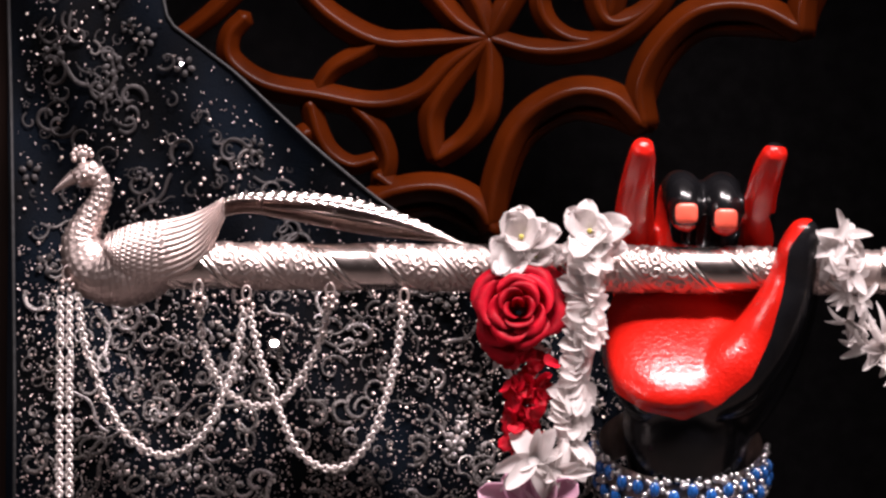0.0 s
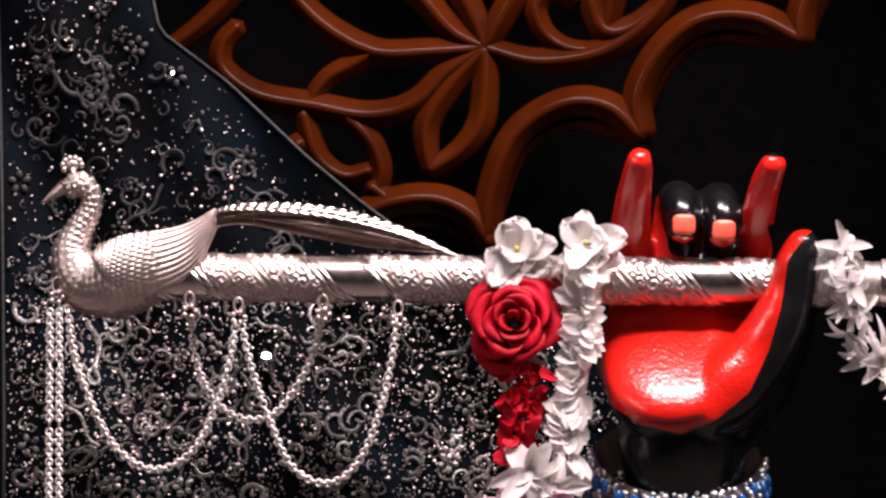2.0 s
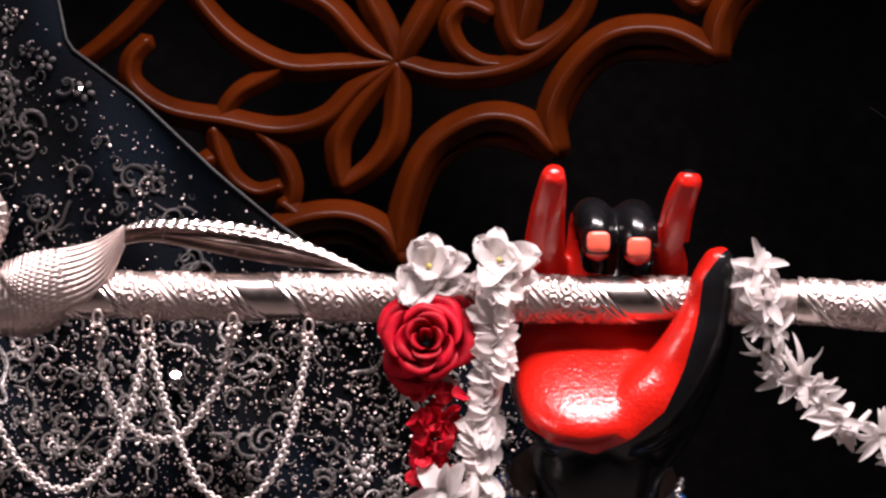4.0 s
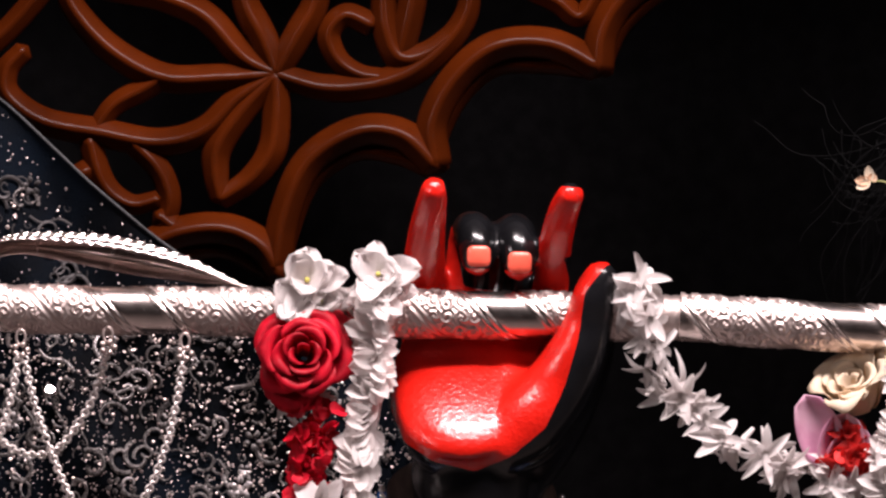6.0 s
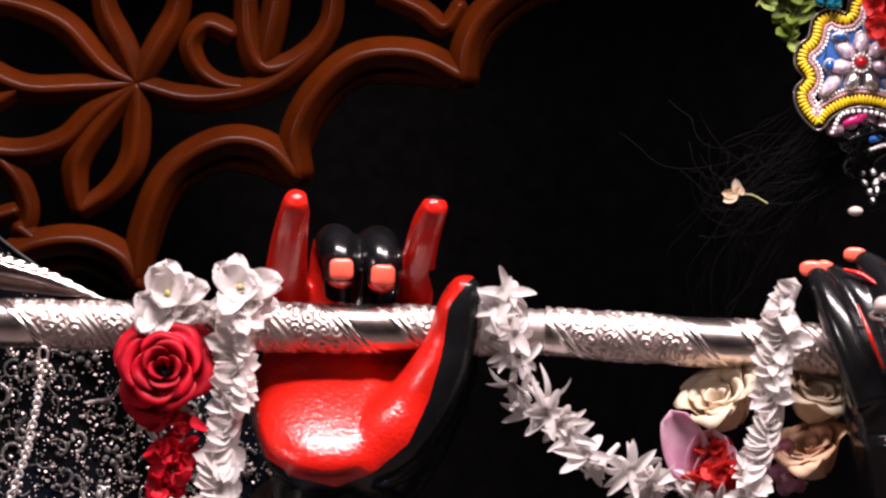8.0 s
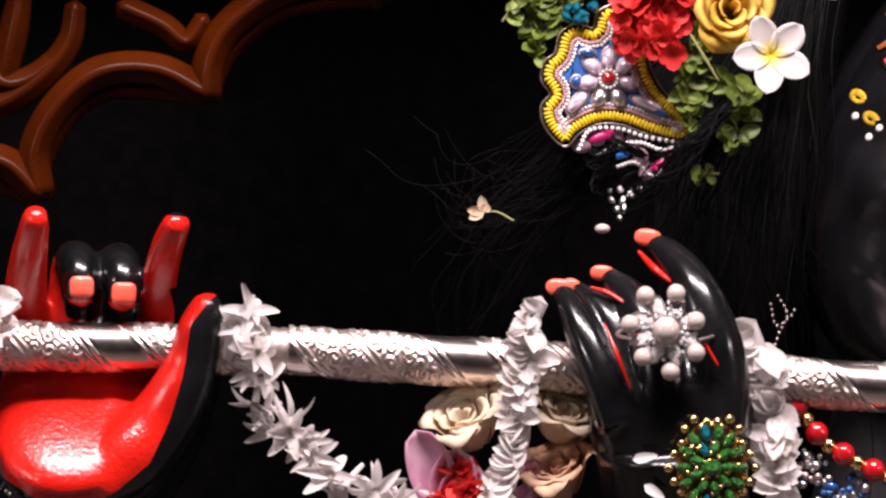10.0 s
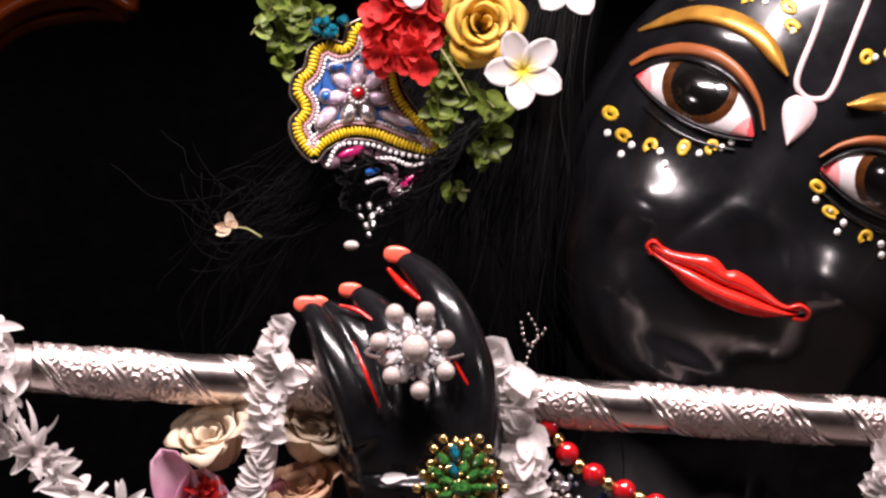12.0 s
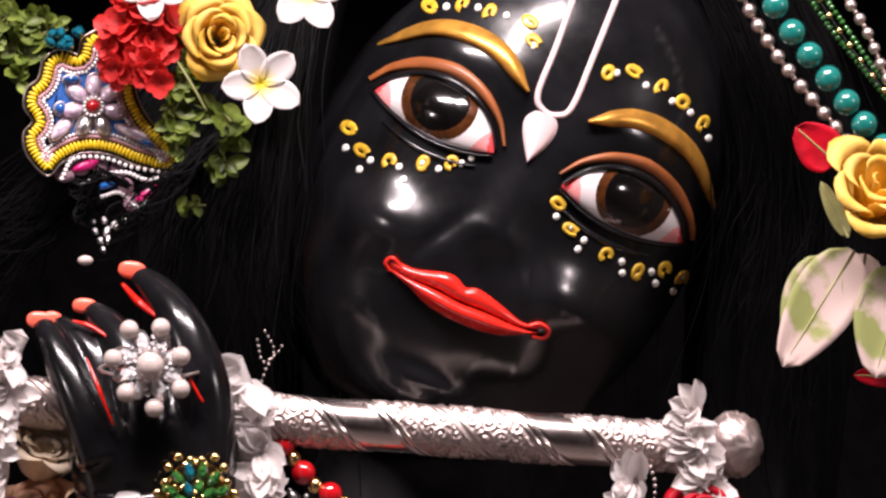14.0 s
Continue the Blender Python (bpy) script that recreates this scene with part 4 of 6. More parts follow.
PEACH_P = surface("peach_petal", (0.82, 0.5, 0.32), 0.6, vary=0.12, scale=45, bump=0.2, fine=300, second=(0.85, 0.62, 0.44), per_object=0.08, spec=0.3, glow_through=0.35)
YELLOW_P = surface("yellow_petal", (0.9, 0.58, 0.07), 0.55, vary=0.12, scale=40, bump=0.12, fine=250, second=(0.93, 0.7, 0.2), per_object=0.08, spec=0.3, glow_through=0.35)
PINK_P = surface("pink_petal", (0.72, 0.28, 0.48), 0.5, vary=0.2, scale=40, bump=0.1, fine=250, second=(0.78, 0.5, 0.62), spec=0.3, glow_through=0.35)
GREEN_L = surface("green_leaf", (0.13, 0.2, 0.025), 0.45, vary=0.4, scale=60, bump=0.15, fine=300, second=(0.27, 0.34, 0.06), per_object=0.3, glow_through=0.3)
CALYX = surface("yellow_green_throat", (0.5, 0.45, 0.1), 0.6, vary=0.2, bump=0.1)
STEM = surface("pale_stem", (0.3, 0.3, 0.12), 0.6, vary=0.2, bump=0.1)
VARIEGATED = surface("cream_leaf_green_patches", (0.7, 0.55, 0.5), 0.5, vary=0.05, scale=30, bump=0.1, fine=250, second=(0.33, 0.36, 0.13), stops=(0.55, 0.63), spec=0.3, glow_through=0.25)


def petal(bm, L, W, bend=0.3, cup=0.2, tip=0.6, n=7, k=5, mat=0, m=None, wave=0.0, start=0.15):
    """A petal along +x, its face towards +z; bend lifts (or drops) the tip, cup curls its sides up."""
    m = m or Matrix()
    grid = []
    for i in range(n + 1):
        t = i / n
        w = W / 2 * (start + (1 - start) * math.sin(math.pi * min(1, t ** tip)) ** 0.75) if t < 1 else W * 0.02
        ang = bend * t
        x = L * t * (1 - 0.25 * abs(ang) * t)
        z = L * bend * t * t * 0.7
        row = []
        for j in range(k):
            q = 2 * j / (k - 1) - 1
            row.append(m @ Vector((x, q * w, z + cup * w * q * q + wave * W * math.sin(q * 5 + t * 7) * t)))
        grid.append(row)
    sheet(bm, grid, mat)


def mesh_of(name, bm, mats):
    me = bpy.data.meshes.new(name)
    for f in bm.faces:
        f.smooth = True
    bm.to_mesh(me)
    bm.free()
    for m in mats:
        me.materials.append(m)
    return me


def facing(c, toward=(0, -1, 0.25), spin=0.0, size=1.0):
    """A pose at c whose +z looks the given way."""
    z = Vector(toward).normalized()
    q = z.to_track_quat("Z", "Y")
    return Matrix.Translation(c) @ q.to_matrix().to_4x4() @ Matrix.Rotation(spin, 4, "Z") @ Matrix.Scale(size, 4)


def rose(name, c, r, material, label, toward=(0, -1, 0.25), petals=18, seed=1, group="", open_=1.0):
    """A rose: a tight heart, then broad cupped petals whose rims roll back to points."""
    rng = random.Random(seed)
    root = thing(name, label, "flower", group)
    root.matrix_basis = facing(c, toward, rng.uniform(0, 6))
    for i in range(petals):
        t = i / (petals - 1)
        R = r * (0.14 + 0.72 * t ** 0.8)
        span = 2.7 - 1.25 * t + rng.uniform(-0.2, 0.2)
        rim = r * (0.3 + 0.35 * t - 0.85 * open_ * t ** 2.2) + r * rng.uniform(-0.05, 0.05)
        a0 = i * 2.39996 + rng.uniform(-0.35, 0.35)
        tilt, point = rng.uniform(-0.1, 0.1), rng.uniform(0.05, 0.16)
        bm = bmesh.new()
        grid = []
        for iv in range(10):
            v = iv / 9
            row = []
            for iu in range(13):
                u = iu / 6 - 1
                e = 0.93 - 0.1 * u * u - 0.3 * u ** 6 + point * (1 - abs(u)) ** 1.5
                vv = v * e
                roll = max(0.0, vv - 0.72) / 0.28
                rad = R * (0.28 + 0.72 * math.sin(min(vv, 1) * math.pi / 2) ** 0.75) + r * (0.05 + 0.2 * t) * roll ** 1.5
                z = -0.5 * r + (rim + 0.5 * r) * math.sin(min(vv, 1) * math.pi / 2) ** 1.3 - r * (0.02 + 0.16 * t) * roll ** 2 + tilt * u * r * 0.4 * vv
                ang = a0 + u * span / 2
                wob = 1 + 0.05 * noise.noise(Vector((u * 1.6 + i * 3.1, v * 2.0, seed))) * vv * 2
                row.append(Vector((rad * math.cos(ang) * wob, rad * math.sin(ang) * wob, z + 0.07 * r * noise.noise(Vector((u * 2.2, v * 2.5, i + seed * 7))) * vv)))
            grid.append(row)
        sheet(bm, grid)
        ob = part("petal", bm, material, root)
        mod = ob.modifiers.new("thick", "SOLIDIFY")
        mod.thickness = r * 0.012
    return root


def star_mesh(seed, L=0.0225, W=0.0064):
    """A six-petalled tuberose blossom."""
    rng = random.Random(seed)
    bm = bmesh.new()
    for k in range(6):
        m = Matrix.Rotation(k * math.pi / 3 + rng.uniform(-0.25, 0.25), 4, "Z") @ Matrix.Rotation(-rng.uniform(0.1, 0.8), 4, "Y")
        petal(bm, L * rng.uniform(0.75, 1.15), W * rng.uniform(0.8, 1.15), rng.uniform(-1.7, 0.5), rng.uniform(0.2, 0.8), 0.7, 10, 5, 0, m, 0.03)
    tube(bm, [Vector((0, 0, 0.002)), Vector((0, 0, -0.012)), Vector((0.002, 0, -0.02))], [0.0028, 0.0022, 0.0016], 8, 0)
    ball(bm, Vector((0, 0, 0.001)), 0.0016, 8, 1)
    return mesh_of("star_blossom", bm, [WHITE_P, CALYX])


STARS = [star_mesh(s) for s in range(6)]


def bud_mesh(seed):
    """A short jasmine blossom with broad, laid-back petals."""
    rng = random.Random(seed)
    bm = bmesh.new()
    for k in range(4):
        m = Matrix.Rotation((k - 1.5) * 0.5 + rng.uniform(-0.12, 0.12), 4, "Z") @ Matrix.Rotation(-0.3 + 0.16 * k, 4, "Y")
        petal(bm, 0.019 * rng.uniform(0.8, 1.2), 0.0108 * rng.uniform(0.85, 1.1), -0.25 + rng.uniform(-0.15, 0.2), 0.5, 1.1, 7, 5, 0, m, 0.03, 0.3)
    return mesh_of("bud_blossom", bm, [WHITE_P])


BUDS = [bud_mesh(s + 20) for s in range(5)]
ROUNDS = []
for s in range(3):
    rng = random.Random(s + 50)
    bm = bmesh.new()
    for k in range(15):
        m = Matrix.Rotation(k * 2.1 + rng.uniform(-0.4, 0.4), 4, "Z") @ Matrix.Rotation(-0.1 - 0.45 * (k > 4) - rng.uniform(0, 0.2), 4, "Y")
        petal(bm, rng.uniform(0.017, 0.025) - 0.006 * (k > 5), rng.uniform(0.012, 0.017), rng.uniform(-0.6, 0.4), rng.uniform(0.0, 0.35), 0.9, 8, 7, 0, m, 0.09, 0.25)
    ball(bm, Vector((0, 0, 0.003)), 0.0015, 8, 1)
    ROUNDS.append(mesh_of("round_blossom", bm, [WHITE_P, CALYX]))


def star_garland(path, d, step, label, seed, size=1.0, spread=1.0):
    """Blossoms strung along a hanging thread."""
    rng = random.Random(seed)
    root = thing("flower_garland", label, "garland", "white garlands on the flute")
    line = spline([P(x, z, d) for x, z in path], 14)
    bm = bmesh.new()
    tube(bm, line, 0.0009, 6)
    part("thread", bm, WHITE_P, root, "white cotton thread")
    run, i = 0.0, 0
    for a, b in zip(line, line[1:]):
        run += (b - a).length
        while run > step:
            run -= step
            off = Vector((rng.uniform(-1, 1), rng.uniform(-1.1, 0.2), rng.uniform(-1, 1))) * 0.007 * spread
            out = (off + Vector((0, -0.006, 0))).normalized() + Vector((rng.uniform(-0.5, 0.5), 0, rng.uniform(-0.6, 0.4)))
            ob = shared("blossom", STARS[i % 6], root, facing(b + off, out, rng.uniform(0, 6.28), size * rng.uniform(0.75, 1.1)))
            i += 1
    return root


def bud_garland(path, d, step, label, seed, size=1.0):
    """A dense rope of overlapping jasmine blossoms that lean outwards on both sides."""
    rng = random.Random(seed)
    root = thing("flower_garland", label, "garland", "white garlands on the flute")
    line = spline([P(x, z, d) for x, z in path], 16)
    bm = bmesh.new()
    tube(bm, line, 0.0062 * size, 8)
    part("core", bm, WHITE_P, root)
    run, i = 0.0, 0
    for a, b in zip(line, line[1:]):
        run += (b - a).length
        along = (b - a).normalized()
        while run > step:
            run -= step
            side = rng.choice((1, -1, 1)) if i % 2 else -1
            lean = Vector((0, -1, 0)).cross(along).normalized()
            x = (lean * side * rng.uniform(0.35, 1.0) + along * rng.uniform(-0.25, 0.7) + Vector((0, rng.uniform(-0.5, -0.1), 0))).normalized()
            z = (Vector((0, -1, 0.5)) - x * x.dot(Vector((0, -1, 0.5)))).normalized()
            y = z.cross(x)
            m = Matrix((x, y, z)).transposed().to_4x4()
            m.translation = b + Vector((0, -0.005 * size, 0)) - x * 0.002
            m = m @ Matrix.Rotation(rng.uniform(-0.9, 0.5), 4, "X")
            shared("blossom", BUDS[i % 5], root, m @ Matrix.Scale(size * rng.uniform(0.7, 1.15), 4))
            i += 1
    return root


# over the flute beside the red palm: two white strands, a rose, red petals
bud_garland(((-0.1028, 1.4724), (-0.0999, 1.4580), (-0.1035, 1.4364), (-0.1020, 1.4148), (-0.1056, 1.3932), (-0.1092, 1.3717), (-0.1117, 1.3501), (-0.1135, 1.3249)), -0.024, 0.0046, "dense white jasmine strand hanging over the silver flute", 5)
for c, s, k in (((-0.1006, 1.4767), 1.25, 0), ((-0.1467, 1.4731), 1.3, 1), ((-0.1380, 1.4598), 1.0, 2), ((-0.0991, 1.4652), 1.05, 2), ((-0.1550, 1.4616), 0.95, 0)):
    root = thing("white_blossom", "fresh white blossom with a yellowish throat on the flute", "flower", "white blossoms")
    shared("petals", ROUNDS[k], root, facing(P(*c, -0.026), (0.1 * (k - 1), -1, 0.35), k * 2.0, s))
rose("red_rose", P(-0.1496, 1.4263, -0.036), 0.0345, RED_P, "full red rose tied to the flute garland", (0.05, -1, 0.15), 19, 3)


def ruffles(name, centre, count, radii, material, label, seed, L, toward=(0, -1, 0)):
    """A clump of ruffled petals."""
    rng = random.Random(seed)
    root = thing(name, label, "flower")
    kinds = []
    for k in range(4):
        bm = bmesh.new()
        petal(bm, L, L * 0.95, rng.uniform(-0.4, 0.6), rng.uniform(0.1, 0.5), 0.95, 6, 7, 0, None, 0.1, 0.3)
        kinds.append(mesh_of("ruffled_petal", bm, [material]))
    for i in range(count):
        off = Vector((rng.uniform(-1, 1) * radii[0], rng.uniform(-1, 0.2) * radii[1], rng.uniform(-1, 1) * radii[2]))
        out = (Vector((off.x / radii[0], -1.0, off.z / radii[2])) + Vector((rng.uniform(-0.6, 0.6), 0, rng.uniform(-0.6, 0.6)))).normalized()
        shared("petal", kinds[i % 4], root, facing(centre + off, out, rng.uniform(0, 6.28), rng.uniform(0.7, 1.1)))
    return root


ruffles("red_carnation", P(-0.1431, 1.3806, -0.028), 34, (0.0125, 0.008, 0.014), RED_P, "ruffled red carnation petals under the rose", 8, 0.0125)
ruffles("red_carnation", P(-0.1431, 1.3590, -0.026), 38, (0.013, 0.008, 0.015), RED_P, "ruffled red carnation petals under the rose", 9, 0.0125)
ruffles("red_carnation", P(-0.1423, 1.3356, -0.026), 30, (0.013, 0.008, 0.015), RED_P, "ruffled red carnation petals under the rose", 10, 0.0125)


def one_star(c, d, size, seed, toward=(0, -1, 0.2), label="large white tuberose with long pointed curling petals"):
    root = thing("white_tuberose", label, "flower", "white tuberoses")
    for k in range(2):
        shared("petals", star_mesh(seed + k, 0.023, 0.0085), root, facing(P(*c, d), toward, 0.5 * k, size * (1 - 0.3 * k)))
    return root


one_star((-0.1395, 1.3245), -0.045, 1.55, 31)
one_star((-0.1244, 1.3169), -0.04, 1.1, 33, (0.4, -1, -0.1))
one_star((-0.1604, 1.3950), -0.02, 0.7, 35, (-0.3, -1, -0.6), "small white blossom peeping out under the rose")
one_star((-0.1405, 1.3997), -0.018, 0.6, 37, (0.2, -1, -0.8), "small white blossom peeping out under the rose")


def big_petals(name, c, d, spec, material, label, category="flower"):
    """A few large single petals: (turn in the picture, length, width)."""
    root = thing(name, label, category)
    for turn, L, W in spec:
        bm = bmesh.new()
        petal(bm, L, W, 0.25, 0.55, 0.8, 10, 9, 0, None, 0.0, 0.35)
        ob = part("petal", bm, material, root)
        ob.modifiers.new("thick", "SOLIDIFY").thickness = 0.0006
        ob.matrix_basis = Matrix.Translation(P(*c, d)) @ Matrix.Rotation(math.radians(90), 4, "X") @ Matrix.Rotation(math.radians(turn), 4, "Z")
    return root


big_petals("pink_lotus", (-0.1379, 1.2904), -0.035, ((160, 0.044, 0.024), (125, 0.036, 0.022), (35, 0.036, 0.022), (80, 0.03, 0.024)), PINK_P, "pale pink lotus petals below the white tuberose")

# white star garland that hangs from the flute to the cream roses
one_star((0.0609, 1.4635), -0.024, 1.0, 41, (0.1, -1, 0.3), "white tuberose wrapped round the flute at the thumb")
one_star((0.0692, 1.4724), -0.02, 1.05, 43, (0.5, -1, 0.8), "white tuberose wrapped round the flute at the thumb")
one_star((0.0735, 1.4491), -0.026, 0.9, 45, (0.3, -1, -0.2), "white tuberose wrapped round the flute at the thumb")
star_garland(((0.0681, 1.4437), (0.0789, 1.4203), (0.0987, 1.3952), (0.1202, 1.3755), (0.1453, 1.3611), (0.1741, 1.3504), (0.2064, 1.3361)), -0.015, 0.0072, "loose garland of white star-shaped tuberoses sagging under the flute", 12, 1.0)

# roses and strands by the black fingers
rose("cream_rose", P(0.2048, 1.4035, -0.005), 0.031, CREAM_P, "cream rose with browned petal edges under the flute", (-0.35, -0.55, 0.8), 14, 21, "cream roses", 0.25)
rose("cream_rose", P(0.2650, 1.4064, 0.0), 0.028, CREAM_P, "cream rose half hidden behind the dark fingers", (0.3, -0.5, 0.8), 14, 22, "cream roses", 0.25)
rose("peach_rose", P(0.2626, 1.3717, -0.006), 0.028, PEACH_P, "peach-coloured rose below the cream roses", (-0.3, -0.5, 0.8), 14, 23, "", 0.25)
big_petals("pink_lotus", (0.1928, 1.3497), -0.012, ((112, 0.058, 0.03), (80, 0.042, 0.03), (55, 0.036, 0.028)), PINK_P, "pink lotus bud with pointed petals beside the cream rose")
ruffles("red_carnation", P(0.2048, 1.3631, -0.02), 26, (0.013, 0.008, 0.01), SCARLET_P, "scarlet ruffled petals below the pink lotus", 24, 0.016)
ruffles("pink_carnation", P(0.2466, 1.3674, -0.004), 16, (0.01, 0.006, 0.012), PINK_P, "dusky pink petals between the roses", 25, 0.014)
bud_garland(((0.2500, 1.4808), (0.2430, 1.4631), (0.2412, 1.4418), (0.2367, 1.4206), (0.2388, 1.3993), (0.2342, 1.3780), (0.2272, 1.3603), (0.2219, 1.3355)), -0.03, 0.005, "dense white jasmine strand looped over the flute by the fingers", 6, 0.95)
bud_garland(((0.3796, 1.4668), (0.3867, 1.4491), (0.3956, 1.4278), (0.3992, 1.4065), (0.3985, 1.3853), (0.4010, 1.3640), (0.4028, 1.3392)), -0.026, 0.005, "dense white jasmine strand beside the black wrist", 7, 1.1)
bud_garland(((0.6647, 1.4424), (0.6613, 1.4301), (0.6632, 1.4162), (0.6687, 1.4023), (0.6776, 1.3885)), -0.024, 0.0016, "white jasmine strand wound round the end of the flute", 14, 1.0)
bud_garland(((0.6317, 1.4003), (0.6248, 1.3915), (0.6214, 1.3776), (0.6216, 1.3602)), -0.01, 0.0046, "short white jasmine strand hanging below the flute end", 15, 1.0)
rose("red_rose", P(0.6725, 1.3728, -0.035), 0.026, RED_P, "full red rose below the flute's end cap", (0.0, -1, 0.2), 17, 26)


# ---- jewels ----
PEARL = surface("pearl", (0.5, 0.42, 0.39), 0.13, vary=0.06, bump=0.02, coat=1.0, scale=150)
TEAL = surface("teal_pearl", (0.01, 0.16, 0.14), 0.2, vary=0.15, bump=0.02, coat=0.8, scale=150)
CRYSTAL = surface("crystal", (0.9, 0.87, 0.89), 0.3, metal=1.0, vary=0.25, bump=0.0, scale=500)
PINK_X = surface("pink_crystal", (0.8, 0.5, 0.75), 0.12, metal=0.3, vary=0.25, bump=0.0, coat=0.8, scale=260, second=(0.9, 0.85, 0.9))
GREEN_X = surface("green_crystal", (0.015, 0.1, 0.015), 0.08, vary=0.6, bump=0.0, coat=1.0, scale=350, second=(0.045, 0.17, 0.035))
BLUE_X = surface("blue_crystal", (0.015, 0.09, 0.32), 0.1, vary=0.4, bump=0.0, coat=1.0, scale=350)
TEAL_X = surface("teal_crystal", (0.005, 0.09, 0.13), 0.08, vary=0.4, bump=0.0, coat=1.0, scale=350)
RUBY = surface("red_bead", (0.4, 0.006, 0.01), 0.08, vary=0.2, bump=0.0, coat=1.0)
GOLD_B = surface("gold_bead", (0.75, 0.5, 0.2), 0.2, metal=1.0, vary=0.2, bump=0.05)
YELLOW_B = surface("yellow_bead", (0.72, 0.5, 0.01), 0.35, vary=0.2, bump=0.05, scale=300)
PINK_B = surface("dusky_pink_bead", (0.5, 0.28, 0.3), 0.35, vary=0.2, bump=0.05, scale=300)
WHITE_B = surface("white_bead", (0.78, 0.75, 0.75), 0.25, vary=0.08, bump=0.02, coat=0.4)
BLUE_F = surface("blue_felt", (0.012, 0.09, 0.34), 0.7, vary=0.2, bump=0.3, scale=200)
FUCHSIA = surface("fuchsia_foil", (0.6, 0.01, 0.16), 0.25, vary=0.2, bump=0.1, coat=0.5)
FELT = surface("black_felt", (0.01, 0.01, 0.012), 0.9, vary=0.3, bump=0.4)
MAUVE_F = surface("mauve_felt", (0.36, 0.22, 0.28), 0.8, vary=0.2, bump=0.3, scale=200)


def gem(bm, c, rx, rz, depth, turn=0.0, mat=0, seg=10):
    """A flat-backed cut stone with a table and a girdle, its face to -y."""
    t = Matrix.Rotation(-0.32, 3, "X") @ Matrix.Rotation(turn, 3, "Y")
    rings = []
    for s, y in ((1.0, 0.0), (0.95, -0.35), (0.55, -0.85)):
        rings.append([bm.verts.new(c + t @ Vector((rx * s * math.cos(2 * math.pi * k / seg), y * depth, rz * s * math.sin(2 * math.pi * k / seg)))) for k in range(seg)])
    for a, b in zip(rings, rings[1:]):
        for k in range(seg):
            bm.faces.new((a[k], a[(k + 1) % seg], b[(k + 1) % seg], b[k])).material_index = mat
    bm.faces.new(rings[-1]).material_index = mat
    bm.faces.new(rings[0][::-1]).material_index = mat


def bead_mesh(name, r, material, seg=12):
    bm = bmesh.new()
    ball(bm, Vector((0, 0, 0)), r, seg)
    return mesh_of(name, bm, [material])


def pearl_ring():
    root = thing("pearl_ring", "flower-shaped pearl and crystal ring on the black fingers", "ring")
    c = (0.3297, 1.4624)
    q = 0.345e-3
    D = -0.083
    big = bead_mesh("pearl", 24.5 * q, PEARL, 20)
    small = bead_mesh("pearl", 17 * q, PEARL, 18)
    shared("centre_pearl", big, root, Matrix.Translation(P(*c, D - 0.008)))
    for dx, dz in ((-38, 64), (18, 68), (-66, 12), (54, 18), (54, -40), (-42, -48), (8, -74)):
        shared("pearl", small, root, Matrix.Translation(P(c[0] + dx * q, c[1] + dz * q, D - 0.003)))
    for k in range(8):
        a = k * math.pi / 4 + 0.35
        bm = bmesh.new()
        gem(bm, P(c[0] + 43 * q * math.cos(a), c[1] + 43 * q * math.sin(a), D + 0.002), 27 * q, 15 * q, 0.007, -a, 0, 8)
        part("crystal", bm, CRYSTAL, root, "clear crystal petal", smooth=False)
        for s in range(3):
            e = a + s * 2.1
            bm = bmesh.new()
            gem(bm, P(c[0] + (40 + 14 * math.cos(e)) * q * math.cos(a + 0.3), c[1] + (40 + 14 * math.sin(e)) * q * math.sin(a + 0.3), D - 0.002), 5.5 * q, 5.5 * q, 0.003, e, 0, 6)
            part("small_crystal", bm, CRYSTAL, root, smooth=False)
    bm = bmesh.new()
    tube(bm, [P(c[0] + 90 * q * math.cos(t), c[1] - 6 * q + 14 * q * math.sin(t), -0.06 + 0.022 * math.sin(t)) for t in [k * math.pi / 8 for k in range(17)]], 0.0012, 6)
    part("band", bm, SILVER, root, "thin silver band")
    return root


pearl_ring()


def brooch():
    root = thing("green_brooch", "oval green crystal brooch rimmed with gold beads", "brooch")
    c, D, q = (0.3584, 1.3764), -0.078, 0.354e-3
    bm = bmesh.new()
    ball(bm, P(*c, D + 0.004), (62 * q, 0.004, 82 * q), 20)
    part("backing", bm, GOLD_B, root)
    rng = random.Random(3)
    bead = bead_mesh("gold_bead", 8.5 * q, GOLD_B, 12)
    for k in range(22):
        a = k * 2 * math.pi / 22
        s = 1 + 0.1 * math.cos(6 * a)
        shared("gold_bead", bead, root, Matrix.Translation(P(c[0] + 70 * q * s * math.cos(a), c[1] + 88 * q * s * math.sin(a), D)))
    for ring, n, L in ((0.74, 14, 17), (0.42, 9, 16), (0.0, 1, 20)):
        for k in range(n):
            a = k * 2 * math.pi / n
            bm = bmesh.new()
            gem(bm, P(c[0] + 66 * q * ring * math.cos(a), c[1] + 84 * q * ring * math.sin(a), D - 0.002 - 0.004 * (1 - ring)), L * q, 9 * q if n > 1 else 16 * q, 0.005, -a, 0, 8)
            part("stone", bm, TEAL_X if (k + n) % 6 == 0 else GREEN_X, root, smooth=False)
    tiny = bead_mesh("gold_bead", 4.5 * q, GOLD_B, 8)
    for k in range(26):
        a, r = rng.uniform(0, 6.28), rng.uniform(0.15, 0.85)
        shared("gold_bead", tiny, root, Matrix.Translation(P(c[0] + 64 * q * r * math.cos(a), c[1] + 82 * q * r * math.sin(a), D - 0.008 + 0.003 * r)))


brooch()


